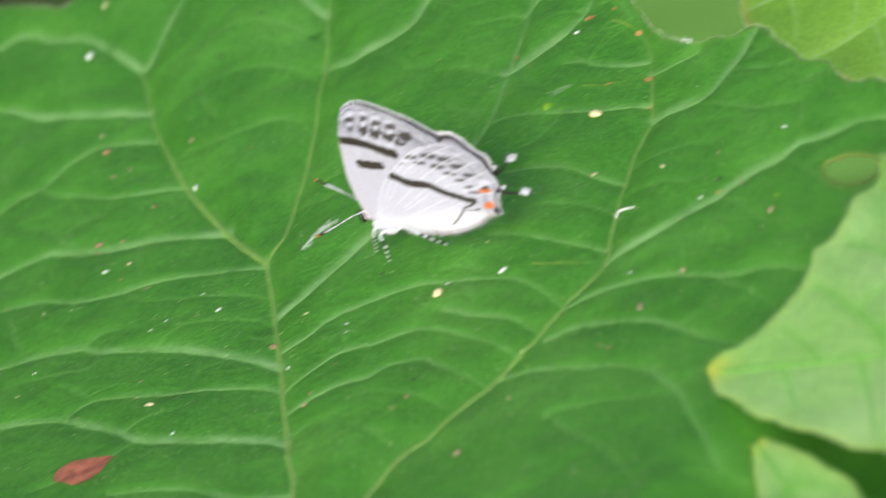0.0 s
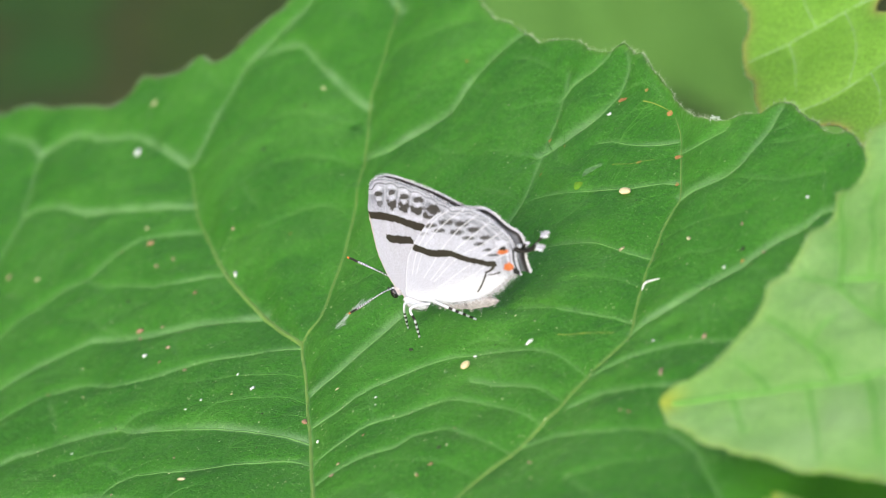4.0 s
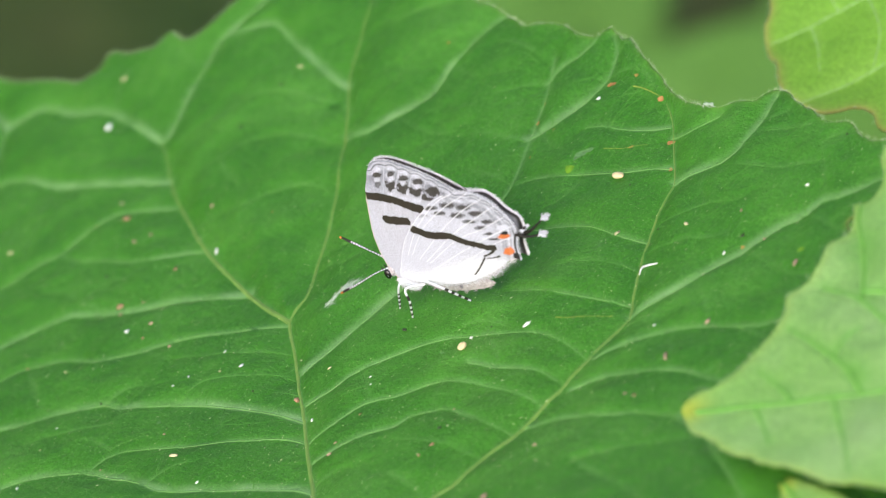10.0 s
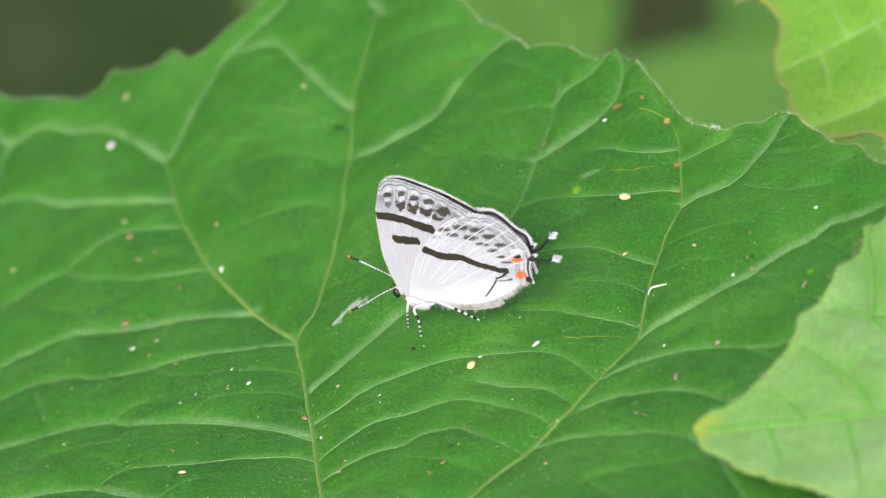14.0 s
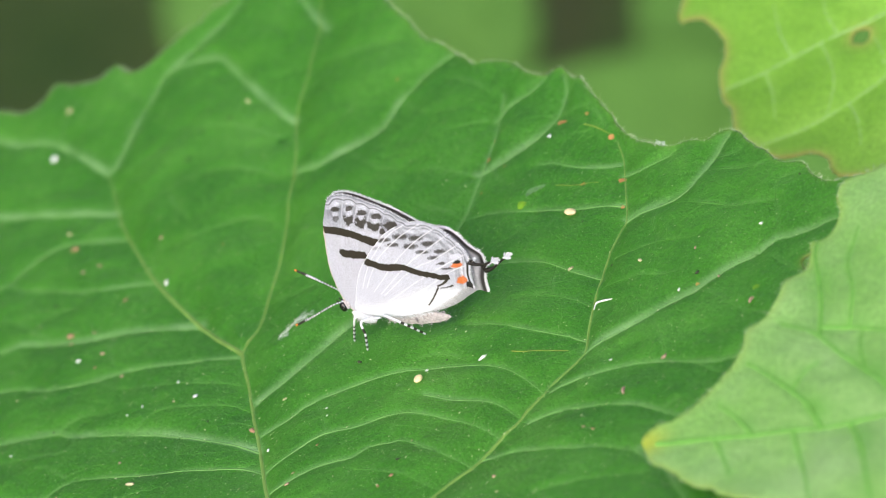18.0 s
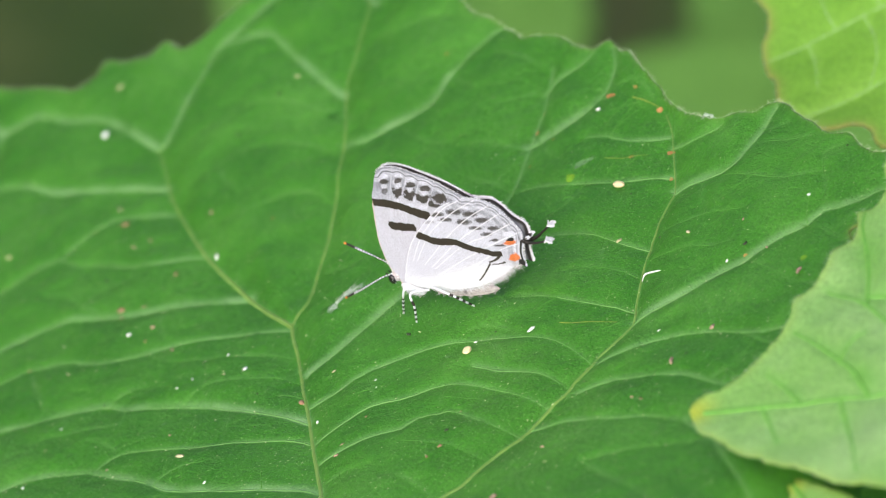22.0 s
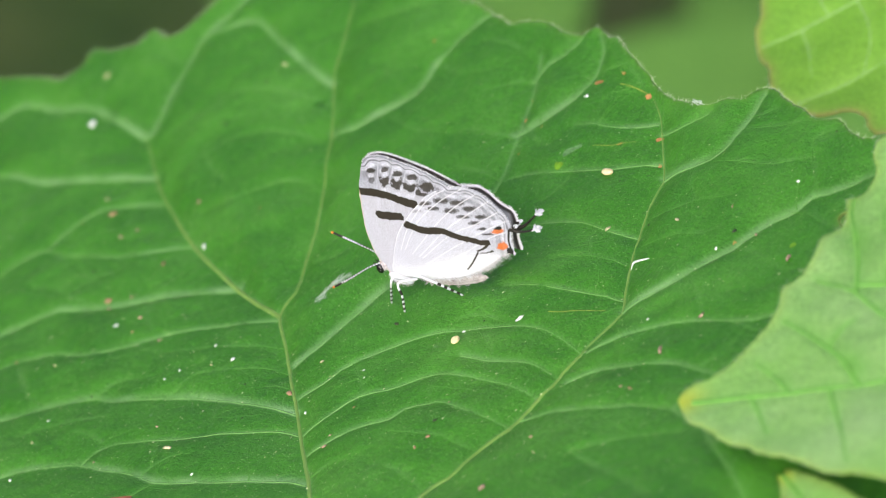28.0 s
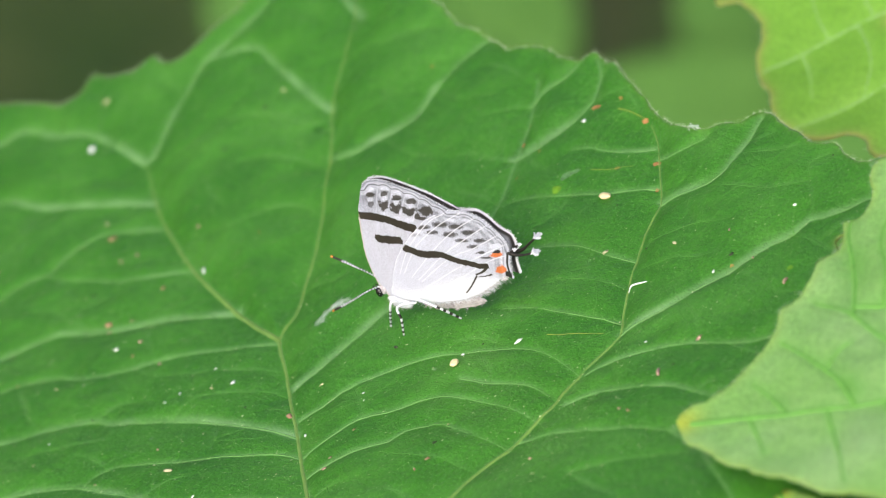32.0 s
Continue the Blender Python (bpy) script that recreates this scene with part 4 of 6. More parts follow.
FRONT_OUT = [(21.5, 44.6), (14.8, 43.0), (10.8, 39.9), (12.6, 35.3), (12.8, 33.0), (12.0, 31.7), (10.1, 30.8), (11.4, 28.5), (11.8, 27.0), (11.3, 25.8), (9.6, 24.4), (9.9, 22.2), (9.6, 19.9), (9.0, 17.7), (7.7, 16.5), (8.3, 14.1), (8.1, 11.0), (7.1, 8.7), (6.1, 6.6), (5.1, 4.6), (2.9, 2.7), (1.0, 1.9), (0.4, 0.7), (0.4, -0.8), (1.9, -2.5), (4.6, -4.1), (7.1, -5.5), (9.8, -6.6), (12.7, -7.2), (17.2, -8.5), (24.0, -10.3), (28.8, -10.9), (36.5, -11.6), (48.9, -13.7), (59.7, -5.1), (59.9, 13.0), (49.5, 30.8), (34.2, 41.6)]
front_ring = wavy(closed(np.array(FRONT_OUT), 0.4), 0.16, 8, 5)
front_leaf, FRONT = build_leaf("young_leaf", FRONT_M, front_ring, FRONT_VEINS, (0.4, 0.7, 0.5, 0.3), 0.5, M_FRONT, M_GREENVEIN, M_GREENVEIN,
                               "bright light-green toothed leaf with a yellowish tip", {1: (0.9, 0.5), 2: (0.7, 0.35), 3: (0.5, 0.25)}, rimmed=0.5, rim_strength=0.3, tip=(1.0, -0.6, 2.4), broad=2.8)
stalk(front_leaf, FRONT.place(*FRONT_VEINS[0][1][-1]), in_space(FRONT_M, 0.22, -0.05, 0.0), 1.0, 3.0, (20, 0, 10))
margin_hairs(front_leaf, FRONT, front_ring, 12, 2, 0.4, 0.9, M_HAIR)

BACK_M = pose(0.04500, 0.05331, 0.79341, 20.083, -14.759, -21.841)
BACK_VEINS = (
    (1, [(38.3, 25.5), (29.5, 21.2), (24.6, 17.0), (19.8, 13.4), (16.2, 11.1), (12.7, 8.6), (9.2, 6.1), (5.5, 4.0), (4.1, 3.1)]),
    (2, [(40.0, 15.0), (31.9, 10.1), (27.1, 5.4), (22.7, 0.5), (19.3, -2.4), (15.8, -4.8), (10.7, -7.4)]),
    (3, [(12.7, 8.6), (10.2, 12.3), (8.1, 17.4)]),
    (3, [(16.2, 11.1), (18.7, 7.2), (20.1, 3.2), (20.0, -1.7)]),
    (3, [(9.2, 6.1), (11.3, 2.3), (12.9, -2.7)]),
    (3, [(22.7, 0.5), (25.1, -3.2), (26.7, -8.5)]),
    (3, [(18.3, 12.7), (15.9, 16.3), (14.5, 20.4)]),
    (3, [(27.1, 5.4), (25.6, 9.2), (23.8, 12.2)]),
)
BACK_OUT = [(-2.8, 35.2), (-3.8, 28.0), (-4.5, 22.7), (-5.5, 20.2), (-5.6, 17.1), (-5.5, 14.7), (-4.7, 13.9), (-4.1, 14.5), (-2.1, 14.8), (-0.2, 13.9), (1.4, 12.4), (2.6, 10.4), (2.9, 8.1), (2.8, 6.1), (3.2, 3.8), (3.8, 2.0), (5.3, 0.1), (6.6, -1.7), (6.9, -3.3), (7.9, -5.2), (11.2, -7.8), (15.3, -9.5), (18.4, -8.9), (20.0, -9.0), (22.2, -9.6), (23.2, -11.8), (24.9, -12.7), (28.4, -12.6), (35.5, -14.2), (45.1, -11.3), (50.0, 3.1), (41.9, 24.0), (22.4, 38.8), (5.1, 41.4)]
BACK_HOLE = [(20.6, 12.2), (20.8, 13.4), (22.0, 13.8), (22.9, 13.2), (23.0, 11.6), (22.2, 10.8), (21.0, 11.0)]
back_ring = wavy(closed(np.array(BACK_OUT), 0.4), 0.14, 9, 5)
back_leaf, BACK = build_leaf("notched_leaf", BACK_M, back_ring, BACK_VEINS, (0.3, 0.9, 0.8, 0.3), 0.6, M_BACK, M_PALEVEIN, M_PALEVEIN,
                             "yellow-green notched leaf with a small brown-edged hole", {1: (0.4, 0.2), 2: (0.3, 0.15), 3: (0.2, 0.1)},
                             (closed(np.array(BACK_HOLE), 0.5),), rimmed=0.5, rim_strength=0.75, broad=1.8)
stalk(back_leaf, BACK.place(*BACK_VEINS[0][1][0]), in_space(BACK_M, 0.20, 0.12, 0.0), 1.0, 3.0, (20, 0, 10))
margin_hairs(back_leaf, BACK, back_ring, 13, 2, 0.4, 0.9, M_HAIR)

SMALL_M = pose(0.04500, -0.08463, 0.82132, 18.508, -21.542, -32.911)
SMALL_VEINS = (
    (1, [(-9.8, 10.2), (-5.1, 6.3), (0.3, 1.2), (10.7, -10.2)]),
    (2, [(-3.3, 4.9), (0.7, 5.1), (5.5, 4.4)]),
    (2, [(-3.3, 4.9), (-3.0, 1.0), (-2.0, -2.7)]),
)
small_ring = wavy(closed(np.array([(-8.7, 7.7), (-10.0, 9.6), (-10.4, 10.6), (-9.5, 10.8), (-4.2, 9.4), (1.2, 7.3), (5.5, 5.4), (8.6, 2.5), (13.4, -3.3), (15.6, -11.3), (7.8, -13.3), (-0.9, -5.7), (-5.7, 2.4)]), 0.6), 0.2, 10, 8)
small_leaf, SMALL = build_leaf("low_leaf", SMALL_M, small_ring, SMALL_VEINS, (0.3, 1.0, 0.6, 0.3), 0.8, M_FRONT, M_GREENVEIN, M_GREENVEIN,
                               "small bright green leaf under the toothed one", {1: (0.7, 0.3), 2: (0.5, 0.2), 3: (0.3, 0.15)}, rimmed=0.6, rim_strength=0.3, tip=(*SMALL_VEINS[0][1][0], 1.6), broad=1.8)
stalk(small_leaf, SMALL.place(*SMALL_VEINS[0][1][-1]), in_space(SMALL_M, 0.16, -0.10, 0.0), 1.0, 3.0, (10, 0, 10))

# ---- ground and the blurred undergrowth ----
ground = bpy.data.meshes.new("ground")
bm = bmesh.new()
bmesh.ops.create_grid(bm, x_segments=60, y_segments=60, size=1.0)
for v in bm.verts:
    r = max(abs(v.co.x), abs(v.co.y))
    v.co *= 3.0 + 397.0 * max(0, r - 0.6) ** 2 / 0.16
    v.co.z = 0.05 * noise.noise((v.co.x * 2.0, v.co.y * 2.0, 0)) - 0.03 if r < 0.9 else -0.03
bm.to_mesh(ground)
bm.free()
ground.materials.append(M_SOIL)
tagged(new("ground", ground), "dark brown-green soil and leaf litter in shade", "ground", kind="structure")


UNDERGROWTH = ((0.014, 0.928, 0.138, 260, 120, -77.7, 9.4, 49.3, 31), (0.074, 1.047, 0.118, 105, 70, 20.4, 45.9, -22.5, 32), (0.012, 1.050, 0.110, 120, 90, 12.0, 45.9, -18.0, 35), (0.177, 0.987, 0.136, 130, 90, 7.8, 49.4, -9.2, 34), (0.208, 0.808, 0.182, 220, 150, -10.7, 44.0, 10.5, 33))


def undergrowth_leaf(x, y, z, length, width, turn, tilt, lean, seed):
    """A broad blurred leaf low behind, on a stalk from the ground."""
    m = pose(x, y, z, tilt, lean, turn)
    t = np.linspace(0, 1, 24)
    half = width / 2 * np.sin(math.pi * t**0.8) ** 0.8
    ring = np.vstack([np.column_stack([half, t * length]), np.column_stack([-half[1:-1], t[1:-1] * length])[::-1]])
    veins = [(1, [(0, 2), (1, length * 0.3), (0, length * 0.6), (0, length * 0.95)])]
    for k in (0.2, 0.4, 0.6):
        for s in (-1, 1):
            veins.append((2, [(0, length * k), (s * width * 0.2, length * (k + 0.12)), (s * width * 0.38, length * (k + 0.2))]))
    ring = wavy(closed(ring, 3.0), 1.0, seed, 8)
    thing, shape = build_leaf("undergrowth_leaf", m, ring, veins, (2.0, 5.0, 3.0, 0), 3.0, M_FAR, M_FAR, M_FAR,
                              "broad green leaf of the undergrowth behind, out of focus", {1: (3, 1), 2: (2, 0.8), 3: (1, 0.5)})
    tagged(thing, group="undergrowth leaves")
    stalk(thing, (0, 1, -2), in_space(m, x + 0.05, y + 0.05, 0.0), 2.0, 3.0, (0, -10, 0))
    return thing


for spec in UNDERGROWTH:
    undergrowth_leaf(*spec)

# ---- butterfly ----
WING_M = pose(0.00120, -0.00450, 0.79808, 93.914, -23.154, -36.059)
butterfly = tagged(empty("butterfly", WING_M), "white butterfly, dark bars and orange tail spots, closed wings, on leaf", "butterfly")


def smooth_in(d, width, soft):
    """1 inside a mark of that half-width, falling to 0 over soft."""
    return np.clip((width + soft - d) / (2 * soft), 0, 1)


def line_mark(points, line, width0, width1, soft):
    line = spline(line, 0.3)
    best, frac = np.full(len(points), 1e9), np.zeros(len(points))
    for i, (a, b) in enumerate(zip(line, line[1:])):
        ab = b - a
        t = np.clip((points - a) @ ab / (ab @ ab + 1e-12), 0, 1)
        d = np.linalg.norm(points - a - ab * t[:, None], axis=1)
        near = d < best
        best[near], frac[near] = d[near], (i + t[near]) / (len(line) - 1)
    ends = ((points - line[0]) @ (line[1] - line[0]) < -0.05) | ((points - line[-1]) @ (line[-1] - line[-2]) > 0.05)
    best = best + np.where(ends, 0.25, 0)
    return smooth_in(best, (width0 + (width1 - width0) * frac) / 2, soft)


def blend(color, mark, paint):
    return color * (1 - mark[:, None]) + np.array(paint) * mark[:, None]


SNOW, WHITE, PEARL, GREY, TAN = (0.72, 0.73, 0.80), (0.72, 0.725, 0.79), (0.45, 0.45, 0.51), (0.27, 0.26, 0.30), (0.60, 0.45, 0.33)
BARK, INK, FLAME = (0.036, 0.028, 0.021), (0.02, 0.018, 0.018), (0.66, 0.15, 0.012)
HW_WHITE = [(-2.32, 2.0), (4.5, 3.3), (10.0, 4.6), (13.20, 5.0), (18.20, 4.95)]
FW_OUT = [(-1.95, 0.88), (-2.92, 2.48), (-3.91, 4.85), (-3.98, 7.97), (-3.26, 11.32), (-2.36, 14.24), (-0.90, 16.95), (0.12, 18.45), (1.35, 19.18), (3.25, 19.30), (5.15, 18.78), (7.50, 17.85), (9.80, 16.78), (11.95, 15.45), (14.0, 14.15), (12.35, 12.04), (8.07, 7.93), (2.88, 3.76)]
HW_OUT = [(-1.91, 2.58), (-1.04, 4.22), (-0.13, 5.94), (0.95, 7.41), (2.35, 8.98), (4.04, 10.39), (6.00, 11.81), (8.14, 13.22), (10.43, 14.15), (12.82, 14.67), (15.07, 14.70), (16.76, 14.21), (18.15, 13.23), (19.28, 11.83), (20.11, 10.57), (20.40, 9.78), (20.18, 8.30), (19.44, 6.63), (19.25, 4.82), (18.17, 5.05), (16.34, 4.29), (13.99, 3.02), (10.80, 1.93), (7.39, 1.39), (4.12, 1.27), (1.02, 1.58), (-0.86, 1.97)]
# the far hindwing stands out a little beyond the near one
HW_FAR = [(x + (x + 1.9) * k, y + (y - 2.5) * k) for i, (x, y) in enumerate(HW_OUT) for k in (0.018 if 14 <= i <= 18 else -0.010 if 11 <= i <= 13 else -0.035 if 8 <= i <= 10 else 0.0,)]
FW_BANDS = (
    ([(-2.17, 14.16), (0.24, 13.81), (2.51, 13.22), (4.32, 12.47), (6.05, 11.97)], 1.16, 1.28),
    ([(-0.95, 10.68), (0.96, 10.43), (2.85, 10.24)], 1.22, 1.12),
)
FW_UPPER = ((0.99, 17.12, 0.58, 0.31), (3.38, 17.20, 0.58, 0.31), (5.17, 16.62, 0.64, 0.31), (7.27, 16.10, 0.76, 0.36))
FW_LOWER = ((2.42, 15.55, 0.66, 0.58), (4.24, 15.12, 0.70, 0.68), (6.26, 14.52, 0.84, 0.52))
FW_FAINT = ((0.40, 15.70, 0.38, 0.34),)
FW_LAST = ((9.11, 14.64, 1.0, 0.58), (7.35, 13.95, 0.36, 0.50), (7.95, 13.50, 0.5, 0.25))
HW_BANDS = (
    ([(3.10, 9.42), (5.30, 8.56), (7.03, 8.32), (8.83, 8.26), (10.81, 7.54), (12.42, 7.06), (14.49, 6.60), (15.75, 6.62)], 1.16, 0.74),
    ([(15.60, 6.60), (15.08, 6.06), (13.96, 5.50), (13.24, 5.29)], 0.42, 0.22),
    ([(15.88, 5.36), (14.90, 5.14), (13.57, 4.98)], 0.24, 0.12),
    ([(13.24, 5.05), (12.34, 4.17), (11.35, 3.29), (10.45, 2.65)], 0.24, 0.20),
)
HW_UPPER = ((7.52, 12.37, 1.12, 0.29), (10.65, 12.69, 1.09, 0.37), (13.25, 12.41, 1.04, 0.38), (14.77, 11.51, 0.87, 0.34), (16.10, 10.36, 0.84, 0.29))
HW_LOWER = ((8.85, 11.62, 0.92, 0.27), (11.61, 11.27, 1.09, 0.36), (13.32, 10.38, 0.92, 0.29), (14.75, 9.48, 0.78, 0.27), (16.07, 7.83, 0.78, 0.16), (15.45, 8.60, 0.56, 0.20))
HW_FAINT = ((5.95, 11.23, 0.55, 0.20),)
ORANGE_A, ORANGE_B, BLACK_A, BLACK_B, PUPIL = np.array((17.88, 8.30)), np.array((17.71, 6.13)), np.array((18.20, 8.72)), np.array((18.60, 5.36)), np.array((18.30, 9.55))


def ragged(points, size, seed):
    x, y = points[:, 0], points[:, 1]
    return size * (0.7 * grain(x * 2.8, y * 2.8, seed) + 0.4 * grain(x * 7, y * 7, seed + 1))


SKEW = np.array([(0.767, -0.351), (0.004, 0.861)])
LIFT = np.linalg.inv(SKEW) @ (0, 1)


def skewed(points, x, y, rx, ry):
    """How far a point lies from a slanting oval mark, 1 on its rim."""
    off = (points - (x, y)) @ SKEW.T
    return (np.abs(off[:, 0] / rx) ** 2.6 + np.abs(off[:, 1] / ry) ** 2.6) ** (1 / 2.6)


def streaks(points, base, strength, seed):
    """Fine hair-like scale rows that run out from the wing's root."""
    off = points - np.array(base)
    turn, far = np.arctan2(off[:, 1], off[:, 0]), np.hypot(off[:, 0], off[:, 1])
    value = 0.5 * grain(turn * 42, far * 0.5, seed) + 0.75 * grain(turn * 120, far * 1.4, seed + 1)
    return (1 + strength * value * np.clip(far / 16, 0.1, 1))[:, None]


def speckle(points, seed):
    """Single dark and pale scales, closer together towards the margin."""
    x, y = points[:, 0], points[:, 1]
    return 0.6 * grain(x * 6.5 + y * 1.5, y * 5.0 - x * 1.2, seed) + 0.5 * grain(x * 12.0, y * 9.0, seed + 1)


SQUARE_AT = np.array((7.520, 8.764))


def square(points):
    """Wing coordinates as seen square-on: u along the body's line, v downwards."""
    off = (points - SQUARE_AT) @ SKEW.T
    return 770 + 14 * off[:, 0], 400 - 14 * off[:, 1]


def spots(points, color, marks, paint, strength, seed, heart=0.0):
    rough = ragged(points, 0.45, seed)
    for x, y, rx, ry in marks:
        off = (points - (x, y)) @ SKEW.T
        a, b = np.abs(off[:, 0] / rx), off[:, 1] / ry
        b = b - heart * (a - 0.5)
        d = (a**2.4 + np.abs(b) ** 2.4) ** (1 / 2.4)
        color = blend(color, strength * np.clip((1.12 + rough - d) / 0.30, 0, 1), paint)
    return color


def wing_veins(points, color, lines, paint, width, strength):
    for line in lines:
        color = blend(color, strength * line_mark(points, line, width, width * 0.7, 0.05), paint)
    return color


def scallops(u, cusps):
    """0 where a vein meets the margin, 1 half-way between two veins."""
    cell = np.clip(np.searchsorted(cusps, u) - 1, 0, len(cusps) - 2)
    start, end = np.array(cusps)[cell], np.array(cusps)[cell + 1]
    return np.sin(math.pi * np.clip((u - start) / (end - start), 0, 1))


FORE_VEINS = ([(3.12, 19.06), (2.11, 17.10), (0.64, 14.38), (-0.12, 12.14)], [(5.29, 18.29), (4.16, 16.66), (2.88, 14.94), (2.15, 13.37)], [(7.01, 17.36), (5.82, 15.81), (4.39, 13.93)], [(8.86, 16.35), (7.88, 15.21), (6.47, 13.58)], [(10.81, 15.35), (9.51, 14.13), (7.74, 12.91)], [(-2.92, 2.48), (0.19, 7.12), (5.78, 12.09), (8.67, 13.31)], [(-1.39, 2.91), (-1.15, 6.28), (-0.35, 9.21)])
HIND_VEINS = ([(16.71, 13.64), (12.55, 11.81), (8.35, 9.30), (2.5, 5.0)], [(18.24, 12.58), (13.85, 10.57), (9.33, 8.36), (3.5, 4.6)], [(19.25, 11.09), (14.65, 9.22), (9.98, 7.74), (4.0, 4.4)], [(19.96, 9.75), (15.59, 8.21), (10.22, 6.11), (4.5, 3.6)], [(19.91, 8.29), (16.11, 7.26), (11.74, 5.37), (6.0, 3.2)], [(14.65, 14.40), (10.36, 12.60), (5.35, 9.60), (1.5, 5.6)], [(12.11, 14.40), (8.61, 12.90), (4.0, 9.4), (0.8, 5.6)])
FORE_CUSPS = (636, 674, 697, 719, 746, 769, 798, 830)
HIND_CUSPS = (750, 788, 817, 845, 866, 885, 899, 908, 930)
LILAC, CHALK, ASH, SMOKE = (0.385, 0.392, 0.475), (0.615, 0.62, 0.735), (0.185, 0.19, 0.225), (0.078, 0.075, 0.083)
MILK, FROST = (0.495, 0.495, 0.59), (0.54, 0.545, 0.655)


def paint_fore(points, ring):
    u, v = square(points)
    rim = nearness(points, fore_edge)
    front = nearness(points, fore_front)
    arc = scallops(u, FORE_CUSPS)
    deep = rim - 0.34 * (1 - arc)
    outer = smooth_in(rim, 4.3, 1.0)
    color = blend(np.tile(np.array(MILK), (len(points), 1)), outer, LILAC)
    color = blend(color, smooth_in(np.abs(deep - 1.75), 0.75, 0.5) * (0.35 + 0.45 * arc), ASH)
    color = blend(color, smooth_in(np.abs(deep - 1.12), 0.17, 0.16) * arc * 0.9, CHALK)
    for x, y, rx, ry in FW_UPPER + FW_LOWER:
        for up, size in ((2.2, 0.95), (-2.0, 0.7)):
            d = skewed(points, x + LIFT[0] * ry * up, y + LIFT[1] * ry * up, rx * size, 0.30)
            color = blend(color, 0.75 * np.clip((1.25 - d) / 0.6, 0, 1), CHALK)
    color = color * (1 + (0.05 + 0.22 * outer) * speckle(points, 31))[:, None]
    color = wing_veins(points, color, FORE_VEINS[:5], FROST, 0.16, 0.75)
    color = wing_veins(points, color, FORE_VEINS[5:], FROST, 0.14, 0.4)
    color = spots(points, color, FW_UPPER, BARK, 0.90, 4, -0.25)
    color = spots(points, color, FW_LOWER, BARK, 0.94, 6, 0.8)
    color = spots(points, color, FW_FAINT, BARK, 0.70, 6, 0.5)
    color = spots(points, color, FW_LAST, BARK, 0.92, 8)
    wob = ragged(points, 0.10, 7)
    for line, w0, w1 in FW_BANDS:
        color = blend(color, line_mark(points + wob[:, None] * (0.4, 1.0), line, w0, w1, 0.05), BARK)
    color = blend(color, smooth_in(np.abs(deep - 0.80), 0.06, 0.05) * 0.55, CHALK)
    color = blend(color, smooth_in(np.abs(deep - 0.58), 0.07, 0.06) * 0.85, SMOKE)
    color = blend(color, smooth_in(np.abs(deep - 0.36), 0.06, 0.05) * 0.7, CHALK)
    color = blend(color, smooth_in(np.abs(rim - 0.14), 0.10, 0.06) * 0.8, ASH)
    color = color * streaks(points, FW_OUT[0], 0.10, 3)
    return blend(color, smooth_in(front, 0.10, 0.12) * 0.75, TAN)


